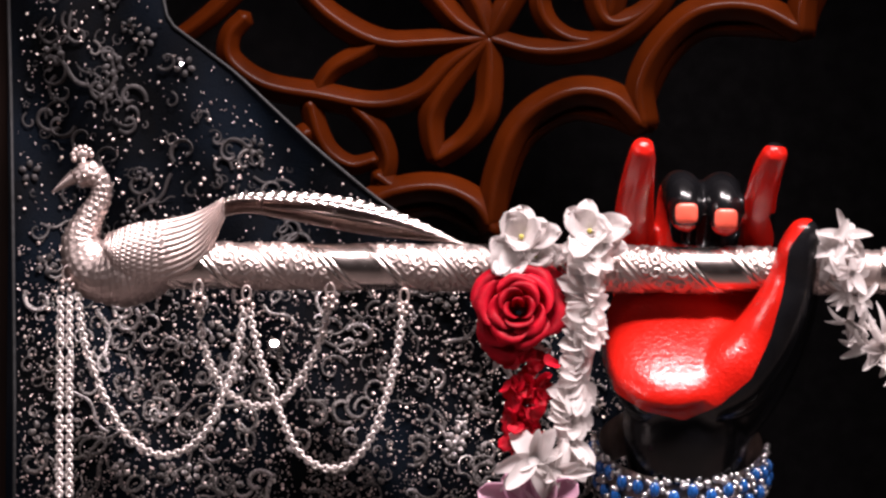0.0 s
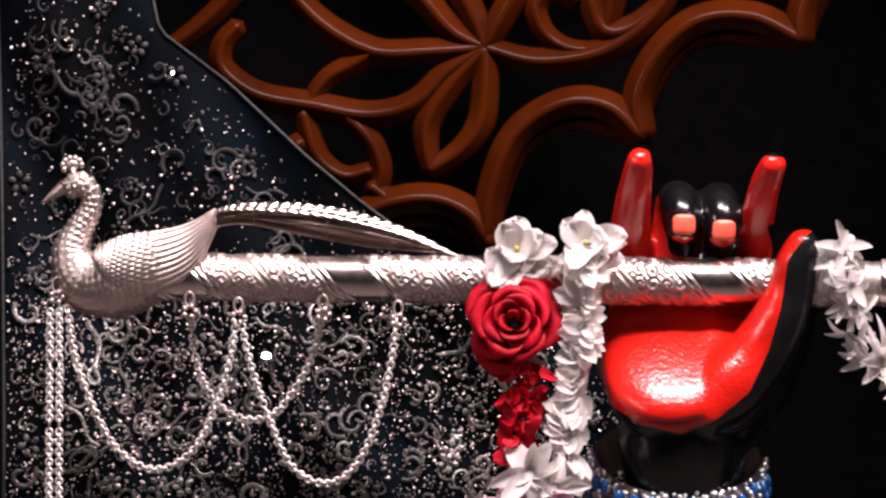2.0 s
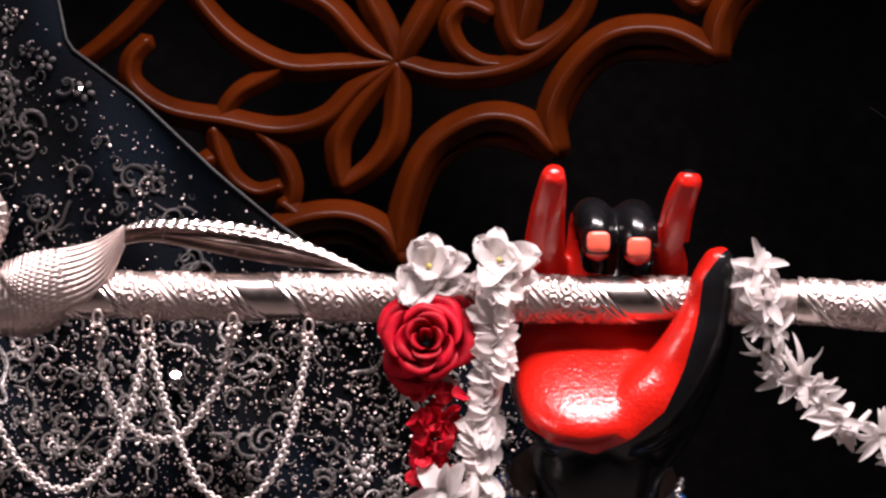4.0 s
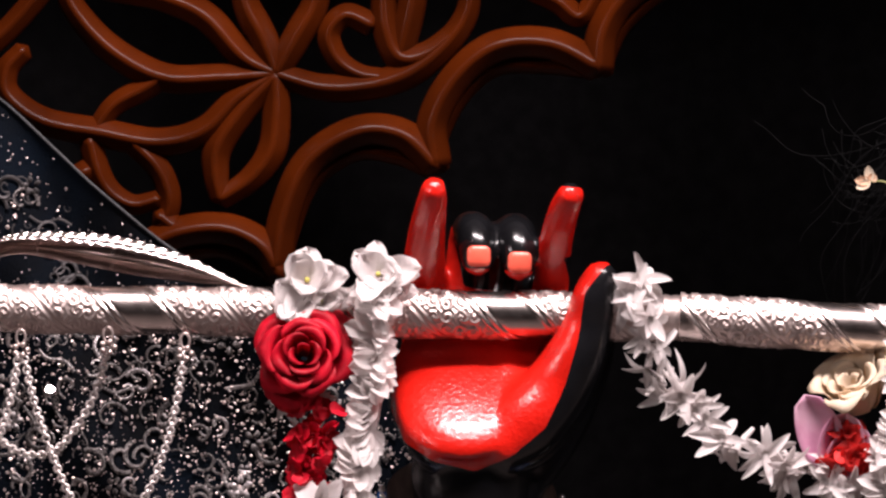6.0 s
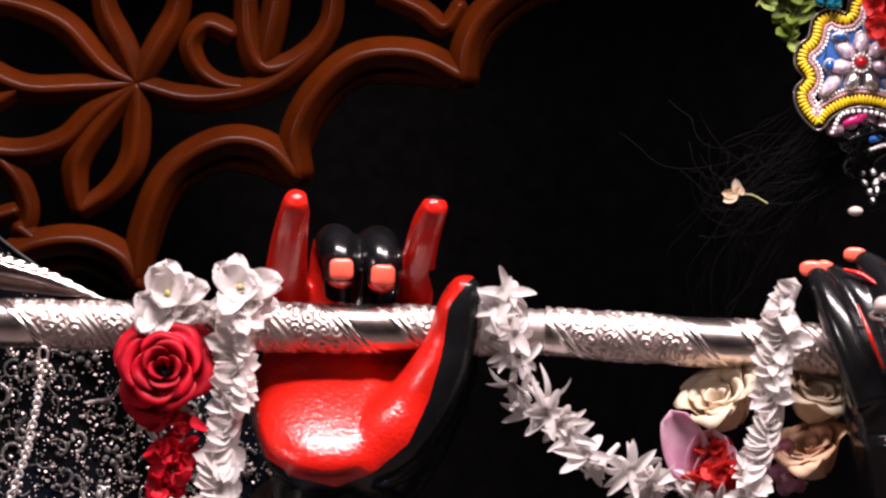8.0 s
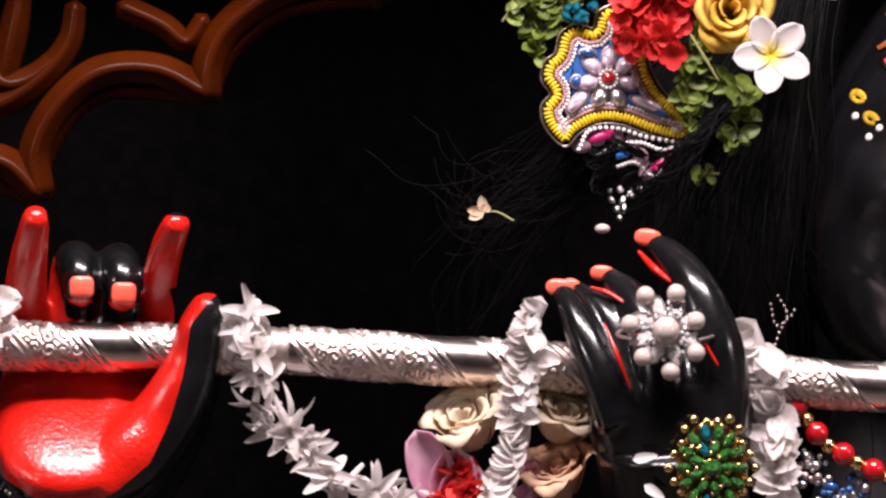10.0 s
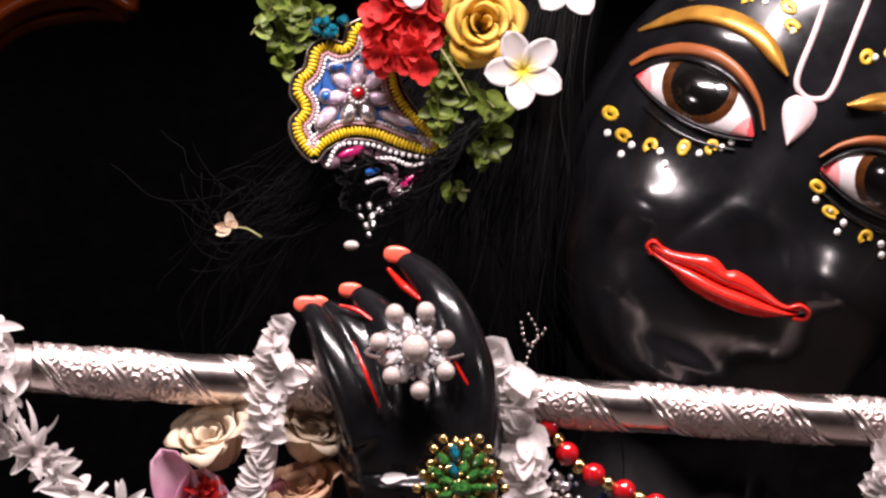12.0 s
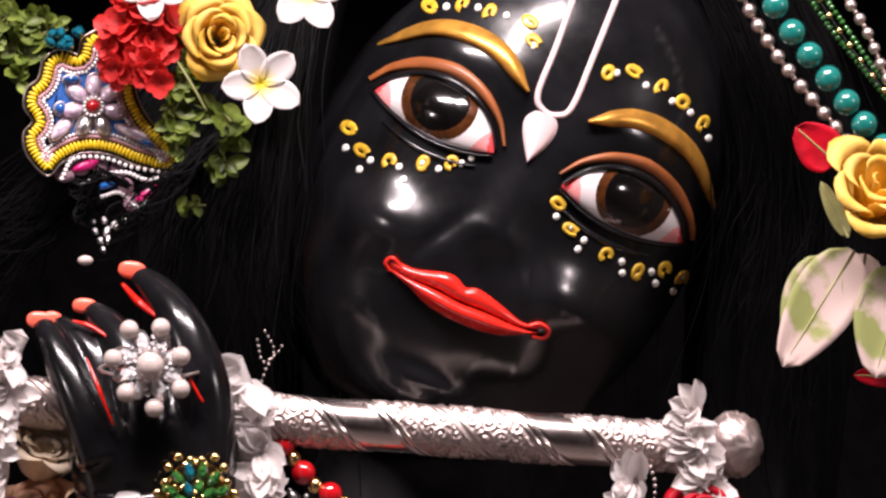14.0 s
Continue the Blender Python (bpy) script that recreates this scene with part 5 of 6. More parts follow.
def chain(path, d, label, pitch=0.0033):
    """A silver chain of round links."""
    root = thing("silver_chain", label, "chain", "silver chains under the flute")
    line = spline([P(x, z, d) for x, z in path], 24)
    n, run = 0, 0.0
    for a, b in zip(line, line[1:]):
        run += (b - a).length
        while run > pitch:
            run -= pitch
            x = (b - a).normalized()
            z = (Vector((0, -1, 0.15)) - x * x.dot(Vector((0, -1, 0.15)))).normalized()
            m = Matrix((x, z.cross(x), z)).transposed().to_4x4() @ Matrix.Rotation(math.radians(80 if n % 2 else 12), 4, "X")
            m.translation = b
            shared("link", LINK, root, m)
            n += 1
    return root


bm = bmesh.new()
tube(bm, [Vector((0.0024 * math.cos(t), 0.0022 * math.sin(t), 0)) for t in [k * math.pi / 7 for k in range(15)]], 0.00078, 6, cap=False, up=(0, 0, 1))
LINK = mesh_of("link", bm, [CHAIN])
S = "fine silver chain hanging in a loop under the flute"
chain(((-0.4463, 1.4398), (-0.4420, 1.4075), (-0.4307, 1.3732), (-0.4137, 1.3426), (-0.3890, 1.3288), (-0.3640, 1.3405), (-0.3466, 1.3728), (-0.3368, 1.4069), (-0.3336, 1.4278)), -0.012, S)
chain(((-0.3302, 1.4266), (-0.3243, 1.3993), (-0.3131, 1.3650), (-0.2973, 1.3308), (-0.2745, 1.3193), (-0.2535, 1.3325), (-0.2380, 1.3685), (-0.2301, 1.4026), (-0.2265, 1.4272)), -0.012, S)
chain(((-0.3645, 1.4337), (-0.3598, 1.3994), (-0.3466, 1.3728), (-0.3276, 1.3621), (-0.3085, 1.3658), (-0.2912, 1.3877), (-0.2807, 1.4104), (-0.2764, 1.4313)), 0.012, S)
for x0, x1 in (((-0.4578, 1.4399), (-0.4597, 1.2933)), ((-0.4516, 1.4399), (-0.4528, 1.2933))):
    chain((x0, ((x0[0] + x1[0]) / 2, (x0[1] + x1[1]) / 2), x1, (x1[0], x1[1] - 0.04)), -0.012, "straight fine silver chain hanging from the peacock")
for c in ((-0.3320, 1.4316), (-0.2756, 1.4332), (-0.2258, 1.4291), (-0.4532, 1.4456), (-0.3645, 1.4356)):
    root = thing("chain_hook", "small silver hook with beads where chains hang", "hook", "chain hooks")
    bm = bmesh.new()
    tube(bm, [P(c[0] + 0.003 * math.cos(t), c[1] + 0.006 + 0.005 * math.sin(t), -0.012) for t in [k * math.pi / 6 for k in range(13)]], 0.0009, 6, cap=False)
    part("loop", bm, SILVER, root)
    for k in range(5):
        bm = bmesh.new()
        ball(bm, P(c[0] + 0.0042 * math.cos(k * 1.256), c[1] - 0.002 + 0.0035 * math.sin(k * 1.256), -0.013), 0.0019, 8)
        part("bead", bm, SILVER, root)


def strung(name, label, path, d, mesh, step, group="", extra=None):
    """Beads on a thread."""
    root = thing(name, label, "beads", group)
    line = spline([P(x, z, d) for x, z in path], 30)
    bm = bmesh.new()
    tube(bm, line, 0.0005, 5)
    part("thread", bm, FELT, root)
    run, n = step, 0
    for a, b in zip(line, line[1:]):
        run += (b - a).length
        while run > step:
            run -= step
            shared("bead", mesh, root, Matrix.Translation(b))
            if extra is not None:
                shared("spacer", extra, root, Matrix.Translation(b + (b - a).normalized() * step / 2))
            n += 1
    return root


q = 0.345e-3
silver_bead, silver_tiny = bead_mesh("silver_bead", 13.5 * q, SILVER, 16), bead_mesh("spacer", 5 * q, SILVER, 8)
strung("silver_bead_string", "string of round silver beads hanging beside the hair", ((0.6865, 1.7060), (0.7045, 1.6741), (0.7243, 1.6465), (0.7601, 1.6058)), 0.06, silver_bead, 33 * q, "bead strings", silver_tiny)
strung("silver_bead_string", "string of round silver beads hanging beside the hair", ((0.7484, 1.7070), (0.7700, 1.6759), (0.7863, 1.6412), (0.8097, 1.6100)), 0.06, bead_mesh("silver_bead", 11 * q, SILVER, 14), 30 * q, "bead strings", silver_tiny)
strung("teal_pearl_string", "string of large glossy teal pearls beside the hair", ((0.7042, 1.7045), (0.7229, 1.6744), (0.7473, 1.6441), (0.7742, 1.6112), (0.7957, 1.5888)), 0.055, bead_mesh("teal_pearl", 25 * q, TEAL, 20), 54 * q, "bead strings")
strung("green_bead_string", "string of tiny dark green crystal beads", ((0.7289, 1.7032), (0.7469, 1.6773), (0.7667, 1.6531), (0.7918, 1.6237)), 0.065, bead_mesh("green_bead", 6 * q, GREEN_X, 8), 11 * q, "bead strings")
strung("green_bead_string", "string of tiny dark green crystal beads", ((0.7378, 1.7033), (0.7558, 1.6792), (0.7755, 1.6515), (0.7989, 1.6238)), 0.065, bead_mesh("green_bead", 6 * q, GREEN_X, 8), 11 * q, "bead strings")
strung("gold_bead_string", "string of small gold beads among green ones", ((0.7343, 1.7033), (0.7515, 1.6773), (0.7702, 1.6521), (0.7954, 1.6220)), 0.06, bead_mesh("gold_bead", 6.5 * q, GOLD_B, 10), 34 * q, "bead strings")
strung("red_bead_necklace", "necklace of glossy red beads with gold spacers", ((0.4116, 1.4158), (0.4239, 1.3986), (0.4397, 1.3859), (0.4642, 1.3730), (0.4887, 1.3627)), -0.004, bead_mesh("red_bead", 22 * q, RUBY, 18), 62 * q, "", bead_mesh("gold_spacer", 15 * q, GOLD_B, 12))
strung("dark_earring", "dangling dark earring of tiny silver beads", ((0.3997, 1.4848), (0.4057, 1.4728), (0.4006, 1.4607), (0.3966, 1.4485)), 0.03, bead_mesh("tiny_bead", 3 * q, SILVER_DARK, 8), 11 * q, "earring strings")
strung("dark_earring", "dangling dark earring of tiny silver beads", ((0.3952, 1.4796), (0.3989, 1.4658), (0.4075, 1.4711), (0.4109, 1.4763)), 0.03, bead_mesh("tiny_bead", 3 * q, SILVER_DARK, 8), 11 * q, "earring strings")
strung("dark_earring", "tiny silver beads hanging below the flute end", ((0.6387, 1.4038), (0.6417, 1.3917), (0.6398, 1.3708)), -0.012, bead_mesh("tiny_bead", 4 * q, SILVER, 8), 12 * q, "earring strings")


def bead_cloud(name, label, category, spots, mats, seed, D, size):
    """Clustered crystals and beads, each a part."""
    rng = random.Random(seed)
    root = thing(name, label, category)
    kinds = [bead_mesh("crystal_bead", size, m, 8) for m in mats]
    for x, z, w, h, n in spots:
        for i in range(n):
            shared("crystal_bead", rng.choice(kinds), root, Matrix.Translation(P(x + rng.uniform(-w, w), z + rng.uniform(-h, h), D + rng.uniform(-0.004, 0.003))) @ Matrix.Scale(rng.uniform(0.6, 1.2), 4))
    return root


bead_cloud("crystal_necklace", "necklace of blue and clear crystals beside the wrist", "necklace", tuple((x, z, w, h, n) for (x, z), w, h, n in (((0.4241, 1.3729), 0.009, 0.012, 26), ((0.4401, 1.3612), 0.016, 0.011, 44), ((0.4177, 1.3835), 0.003, 0.007, 10))), (CRYSTAL, CRYSTAL, BLUE_X, SILVER), 5, 0.0, 0.0026)


def bracelet():
    root = thing("crystal_bracelet", "silver and blue crystal bracelet round the black wrist", "bracelet")
    c = P(-0.0411, 1.3370, 0.034)
    rng = random.Random(9)
    bm = bmesh.new()
    R = 0.052
    def at(a, drop, out=0.0):
        return c + Vector(((R + out) * math.cos(a) * 1.08, (R + out) * 0.95 * math.sin(a), 0.024 * math.sin(a) - 0.003 * math.cos(a) - drop))
    grid = [[at(2 * math.pi * i / 60, 0.03 * j / 5, -0.001) for i in range(61)] for j in range(6)]
    sheet(bm, grid)
    part("band", fixed(bm), SILVER_DARK, root, "woven silver band")
    clear, blue = [bead_mesh("clear_bead", s, CRYSTAL, 8) for s in (0.0017, 0.0024)], bead_mesh("blue_crystal", 0.0042, BLUE_X, 8)
    for i in range(250):
        a = rng.uniform(math.pi * 0.98, 2.02 * math.pi)
        shared("clear_bead", clear[i % 2], root, Matrix.Translation(at(a, rng.uniform(-0.002, 0.028), 0.002)))
    for i in range(30):
        a = math.pi * (1 + (i % 15 + 0.5 * (i // 15)) / 14.5)
        shared("blue_crystal", blue, root, Matrix.Translation(at(a, 0.009 + 0.012 * (i // 15) + rng.uniform(-0.003, 0.003), 0.002)) @ Matrix.Diagonal((1, 0.8, 1.35, 1)))


bracelet()


def resample(poly, step):
    """Points at even steps round a closed outline."""
    pts, out, run = [Vector(p) for p in poly] + [Vector(poly[0])], [], 0.0
    for a, b in zip(pts, pts[1:]):
        L = (b - a).length
        while run < L:
            out.append((a.lerp(b, run / L), (b - a).normalized()))
            run += step
        run -= L
    return out


def paisley():
    root = thing("paisley_ornament", "paisley ornament of yellow, pink and blue beads with crystals", "ornament")
    q, D = 0.354e-3, 0.05
    cx, cz = (0.2917, 1.6184)
    outline = ((0.2952, 1.6660), (0.2871, 1.6610), (0.2839, 1.6511), (0.2739, 1.6539), (0.2640, 1.6482), (0.2605, 1.6361), (0.2541, 1.6304), (0.2520, 1.6198), (0.2577, 1.6106), (0.2520, 1.6028), (0.2542, 1.5907), (0.2659, 1.5787), (0.2740, 1.5865), (0.2872, 1.5929), (0.3031, 1.5922), (0.3226, 1.5852), (0.3439, 1.5817), (0.3429, 1.5962), (0.3286, 1.6104), (0.3194, 1.6256), (0.3158, 1.6440), (0.3084, 1.6582))
    loop = [(*p, 0) for p in outline]
    smooth = [tuple(v[:2]) for v in spline(loop + loop[:1], 5)[:-1]]
    def shrunk(f):
        """The outline moved inwards by f metres."""
        n = len(smooth)
        out = []
        for i, p in enumerate(smooth):
            a, b = Vector(smooth[i - 2]), Vector(smooth[(i + 2) % n])
            t = (b - a).normalized()
            nrm = Vector((-t.y, t.x))
            if nrm.dot(Vector((cx, cz)) - Vector(p)) < 0 and (Vector((cx, cz)) - Vector(p)).length > 0.012:
                nrm = -nrm if nrm.dot(Vector((cx, cz)) - Vector(p)) < -0.005 else nrm
            out.append(tuple(Vector(p) + nrm * f))
        return out
    def plate(f, d0, d1, mat, name):
        bm = bmesh.new()
        ring = shrunk(f)
        front = [bm.verts.new(P(x, z, d1)) for x, z in ring]
        back = [bm.verts.new(P(x, z, d0)) for x, z in ring]
        bm.faces.new(front)
        bm.faces.new(back[::-1])
        for k in range(len(ring)):
            bm.faces.new((front[k], back[k], back[(k + 1) % len(ring)], front[(k + 1) % len(ring)]))
        bmesh.ops.triangulate(bm, faces=[f for f in bm.faces if len(f.verts) > 4])
        part(name, fixed(bm), mat, root, smooth=False)
    plate(-4 * q, D + 0.004, D, FELT, "felt_back")
    plate(22 * q, D + 0.001, D - 0.0015, MAUVE_F, "mauve_panel")
    plate(35 * q, D, D - 0.0025, BLUE_F, "blue_panel")
    bm = bmesh.new()
    ring = [P(x, z, D - 0.001) for x, z in shrunk(-3 * q)]
    tube(bm, ring + ring[:1], 0.0007, 6, cap=False)
    part("cord", bm, SILVER_DARK, root, "dull silver piped edge")
    for f, step, size, mat, name in ((11, 6.6, (9.5, 3.4), YELLOW_B, "yellow_edging"), (24, 5.2, (4, 3), PINK_B, "pink_edging"), (31, 7, (3.6, 3.4), WHITE_B, "white_edging")):
        bm = bmesh.new()
        for p, t in resample(shrunk(f * q), step * q):
            a = math.atan2(t.y, t.x) + math.pi / 2
            ball(bm, P(p.x, p.y, D - 0.0025), (size[0] * q, 0.0016, size[1] * q), 8, 0, Matrix.Rotation(-a, 3, "Y"))
        tagged(part(name, bm, mat, root), kind="stuff")
    fx, fz = (0.2935, 1.6202)
    def stone(x, z, rx, rz, a, mat, name, dd=0.0):
        bm = bmesh.new()
        gem(bm, P(x, z, D - 0.003 - dd), rx * q, rz * q, 0.005, -a, 0, 14)
        part(name, bm, mat, root)
        n = 16
        bm = bmesh.new()
        tube(bm, [P(x + q * 1.08 * (rx * math.cos(t) * math.cos(a) - rz * math.sin(t) * math.sin(a)), z + q * 1.08 * (rx * math.cos(t) * math.sin(a) + rz * math.sin(t) * math.cos(a)), D - 0.003 - dd) for t in [k * 2 * math.pi / n for k in range(n + 1)]], 0.0007, 5, cap=False)
        part("setting", bm, SILVER, root)
    for k in range(7):
        a = math.radians(90 + k * 360 / 7)
        stone(fx + 36 * q * math.cos(a), fz + 36 * q * math.sin(a), 20, 12, a, PINK_X if k not in (3, 4) else CRYSTAL, "petal_stone")
    stone(fx, fz, 12, 12, 0, RUBY, "centre_stone", 0.002)
    for k in range(14):
        a = k * 2 * math.pi / 14
        bm = bmesh.new()
        ball(bm, P(fx + 16 * q * math.cos(a), fz + 16 * q * math.sin(a), D - 0.007), 3.2 * q, 8)
        part("tiny_pearl", bm, WHITE_B, root)
    for (x, z), rx, rz, deg, mat in (((0.2740, 1.6056), 26, 11, 50, PINK_X), ((0.3173, 1.6043), 30, 9, -24, PINK_X), ((0.3084, 1.6405), 20, 9, 50, PINK_X), ((0.2988, 1.6440), 11, 11, 0, BLUE_X), ((0.2733, 1.6184), 10, 11, 0, BLUE_X), ((0.2800, 1.6362), 14, 8, 0, BLUE_X), ((0.3262, 1.5979), 16, 5, -20, BLUE_X)):
        stone(x, z, rx, rz, math.radians(deg), mat, "stone")
    # the crescent and pendant below
    low = thing("crescent_ornament", "small crescent ornament with pink foil and white beads", "ornament")
    for k, (x, z) in enumerate(((0.2765, 1.5784), (0.2854, 1.5830), (0.2978, 1.5844), (0.3085, 1.5802), (0.3138, 1.5713), (0.3174, 1.5625))):
        bm = bmesh.new()
        ball(bm, P(x, z, D + 0.006), (18 * q, 0.003, 14 * q), 12, turn=Matrix.Rotation(0.4 * k, 3, "Y"))
        part("mauve_pad", bm, MAUVE_F, low)
    for (x, z), deg in (((0.2889, 1.5837), 20), ((0.3273, 1.5678), 35)):
        bm = bmesh.new()
        gem(bm, P(x, z, D), 26 * q, 9 * q, 0.004, -math.radians(deg), 0, 12)
        part("foil", bm, FUCHSIA, low, "fuchsia foil strip")
    bm = bmesh.new()
    gem(bm, P(0.3024, 1.5724, D), 16 * q, 9 * q, 0.004, -0.4, 0, 12)
    part("foil", bm, BLUE_X, low, "blue foil stone")
    bead = bead_mesh("white_bead", 4.2 * q, WHITE_B, 8)
    for row in (((0.2748, 1.5759), (0.2818, 1.5879), (0.2996, 1.5890), (0.3173, 1.5837), (0.3386, 1.5802)), ((0.2872, 1.5723), (0.2996, 1.5784), (0.3138, 1.5802), (0.3262, 1.5760), (0.3386, 1.5785)), ((0.2996, 1.5653), (0.3102, 1.5678), (0.3209, 1.5589), (0.3262, 1.5625))):
        for p in spline([P(x, z, D - 0.004) for x, z in row], 5):
            shared("white_bead", bead, low, Matrix.Translation(p))
    pend = thing("crystal_pendant", "triangular clear crystal pendant in the black hair", "pendant")
    for k, (x, z) in enumerate(((0.2943, 1.5500), (0.3007, 1.5507), (0.3067, 1.5490), (0.3131, 1.5511), (0.2954, 1.5440), (0.3025, 1.5440), (0.3085, 1.5465), (0.2989, 1.5383), (0.3032, 1.5390), (0.3004, 1.5327))):
        bm = bmesh.new()
        gem(bm, P(x, z, 0.045), (5 + 3 * (k % 3)) * q, (5 + 2 * (k % 2)) * q, 0.004, k, 0, 7)
        part("crystal", bm, CRYSTAL, pend, smooth=False)
    bm = bmesh.new()
    ball(bm, P(0.2897, 1.5263, 0.02), (14 * q, 9 * q, 9 * q), 14)
    tagged(finish("pearl_drop", bm, PEARL), "single pearl drop hanging in the black hair", "pearl")


paisley()
bm = bmesh.new()
rng = random.Random(2)
gc = (0.2754, 1.6588)
teal = thing("teal_crystal_cluster", "cluster of teal crystals above the paisley ornament", "crystals")
for k in range(9):
    bm = bmesh.new()
    gem(bm, P(gc[0] + rng.uniform(-0.009, 0.009), gc[1] + rng.uniform(-0.006, 0.007), 0.045), 0.0045, 0.003, 0.005, rng.uniform(0, 3), 0, 8)
    part("crystal", bm, TEAL_X, teal, smooth=False)

# ---- flowers in the hair ----
bm = bmesh.new()
for k in range(4):
    petal(bm, 0.0125, 0.0115, 0.25, 0.25, 0.95, 6, 5, 0, Matrix.Rotation(k * math.pi / 2, 4, "Z") @ Matrix.Rotation(-0.15, 4, "Y"), 0.02, 0.25)
FLORET = mesh_of("floret", bm, [SCARLET_P])
hyd = thing("scarlet_flower_cluster", "cluster of small scarlet four-petalled flowers in the hair", "flower")
for i in range(40):
    u, v = rng.uniform(-1, 1), rng.uniform(-1, 1)
    c = P(*(0.3226, 1.6618), 0.03) + Vector((u * 0.022, -0.01 * (1 - u * u) + rng.uniform(-0.004, 0.004), v * 0.026 - 0.01 * u * 0))
    if abs(u) + abs(v) * 0.7 < 1.25:
        shared("floret", FLORET, hyd, facing(c, (u * 0.8, -1, v * 0.8 + 0.2), rng.uniform(0, 6.28), rng.uniform(0.75, 1.0)))
for c in ((0.3297, 1.6423), (0.3332, 1.6352), (0.3244, 1.6405)):
    shared("floret", FLORET, hyd, facing(P(*c, 0.018), (0.1, -1, -0.3), c[0] * 90, 0.85))
rose("yellow_rose", P(0.3698, 1.6636, 0.025), 0.031, YELLOW_P, "open golden yellow rose tucked into the hair", (0.05, -1, 0.1), 17, 28, "yellow roses")
rose("yellow_rose", P(0.7792, 1.5763, 0.03), 0.04, YELLOW_P, "large golden yellow rose at the side of the hair", (0.15, -0.8, 0.55), 13, 29, "yellow roses", 0.6)


def plumeria(c, d, size, spin, label):
    root = thing("plumeria", label, "flower", "plumerias")
    root.matrix_basis = facing(P(*c, d), (0.1, -1, 0.1), spin, size)
    for k in range(5):
        bm = bmesh.new()
        petal(bm, 0.031, 0.021, 0.12, 0.25, 1.05, 9, 7, 0, Matrix.Rotation(k * 1.2566, 4, "Z") @ Matrix.Rotation(-0.2, 4, "Y"), 0.0, 0.22)
        ob = part("petal", bm, PLUM, root)
        ob.modifiers.new("thick", "SOLIDIFY").thickness = 0.0005
    return root


PLUM = surface("plumeria_petal", (0.8, 0.77, 0.76), 0.5, vary=0.04, bump=0.08, spec=0.3, glow_through=0.35)
nt = PLUM.node_tree
tc, ln, rp = nt.nodes.new("ShaderNodeTexCoord"), nt.nodes.new("ShaderNodeVectorMath"), nt.nodes.new("ShaderNodeValToRGB")
ln.operation = "LENGTH"
mul = nt.nodes.new("ShaderNodeMath")
mul.operation, mul.inputs[1].default_value = "MULTIPLY", 40.0
nt.links.new(tc.outputs["Object"], ln.inputs[0])
nt.links.new(ln.outputs["Value"], mul.inputs[0])
nt.links.new(mul.outputs["Value"], rp.inputs["Fac"])
rp.color_ramp.elements[0].position, rp.color_ramp.elements[0].color = 0.12, (0.78, 0.6, 0.04, 1)
rp.color_ramp.elements[1].position, rp.color_ramp.elements[1].color = 0.55, (0.72, 0.68, 0.67, 1)
nt.links.new(rp.outputs["Color"], nt.nodes["Principled BSDF"].inputs["Base Color"])
plumeria((0.3954, 1.6353), 0.005, 0.9, 0.75, "white plumeria with a yellow throat in the hair")
plumeria((0.4223, 1.6918), 0.02, 0.9, 0.2, "white plumeria with a yellow throat in the hair")
plumeria((0.3270, 1.6947), 0.02, 0.8, 0.9, "white plumeria with a yellow throat in the hair")

bm = bmesh.new()
petal(bm, 0.0125, 0.0078, 0.15, 0.35, 0.9, 6, 5, 0, None, 0.0, 0.15)
LEAF = mesh_of("leaf", bm, [GREEN_L])


def sprig(path, d, n, seed, size=1.0):
    rng = random.Random(seed)
    root = thing("leafy_sprig", "small green leafy sprig tucked between the flowers", "leaves", "leafy sprigs")
    line = spline([P(x, z, d) for x, z in path], 10)
    bm = bmesh.new()
    tube(bm, line, 0.0008, 5)
    part("stem", bm, STEM, root)
    for i in range(n):
        p = line[int(i / n * (len(line) - 1))]
        x = Vector((rng.uniform(-1, 1), rng.uniform(-0.6, 0.1), rng.uniform(-1, 0.7))).normalized()
        z = (Vector((0, -1, 0.4)) - x * x.dot(Vector((0, -1, 0.4)))).normalized()
        m = Matrix((x, z.cross(x), z)).transposed().to_4x4()
        m.translation = p
        shared("leaf", LEAF, root, m @ Matrix.Scale(size * rng.uniform(0.7, 1.15), 4))


sprig(((0.2445, 1.6793), (0.2356, 1.6687), (0.2268, 1.6563)), 0.05, 14, 1)
sprig(((0.2711, 1.6723), (0.2569, 1.6581), (0.2463, 1.6439), (0.2499, 1.6315)), 0.058, 24, 2)
sprig(((0.2640, 1.6758), (0.2498, 1.6652), (0.2445, 1.6492)), 0.058, 18, 12)
sprig(((0.3527, 1.6477), (0.3439, 1.6299), (0.3428, 1.6122), (0.3457, 1.5891)), 0.03, 34, 3)
sprig(((0.3492, 1.6370), (0.3510, 1.6157), (0.3439, 1.5980)), 0.036, 26, 13, 0.9)
sprig(((0.3847, 1.6158), (0.3723, 1.6016), (0.3741, 1.5874), (0.3741, 1.5785)), 0.03, 24, 4, 1.15)
sprig(((0.3670, 1.6228), (0.3812, 1.6069), (0.3741, 1.5945)), 0.036, 14, 14, 1.2)
sprig(((0.3458, 1.5590), (0.3546, 1.5608), (0.3628, 1.5608)), 0.05, 9, 5, 0.7)
sprig(((0.3498, 1.6657), (0.3552, 1.6485), (0.3537, 1.6312)), 0.032, 18, 6)
sprig(((0.2428, 1.6709), (0.2565, 1.6746), (0.2670, 1.6609)), 0.06, 22, 7)
bm = bmesh.new()
tube(bm, spline([P(0.3439, 1.6494, 0.02), P(0.3528, 1.6352, 0.018), P(0.3627, 1.6186, 0.02)], 8), [0.0006, 0.0009, 0.0005], 6)
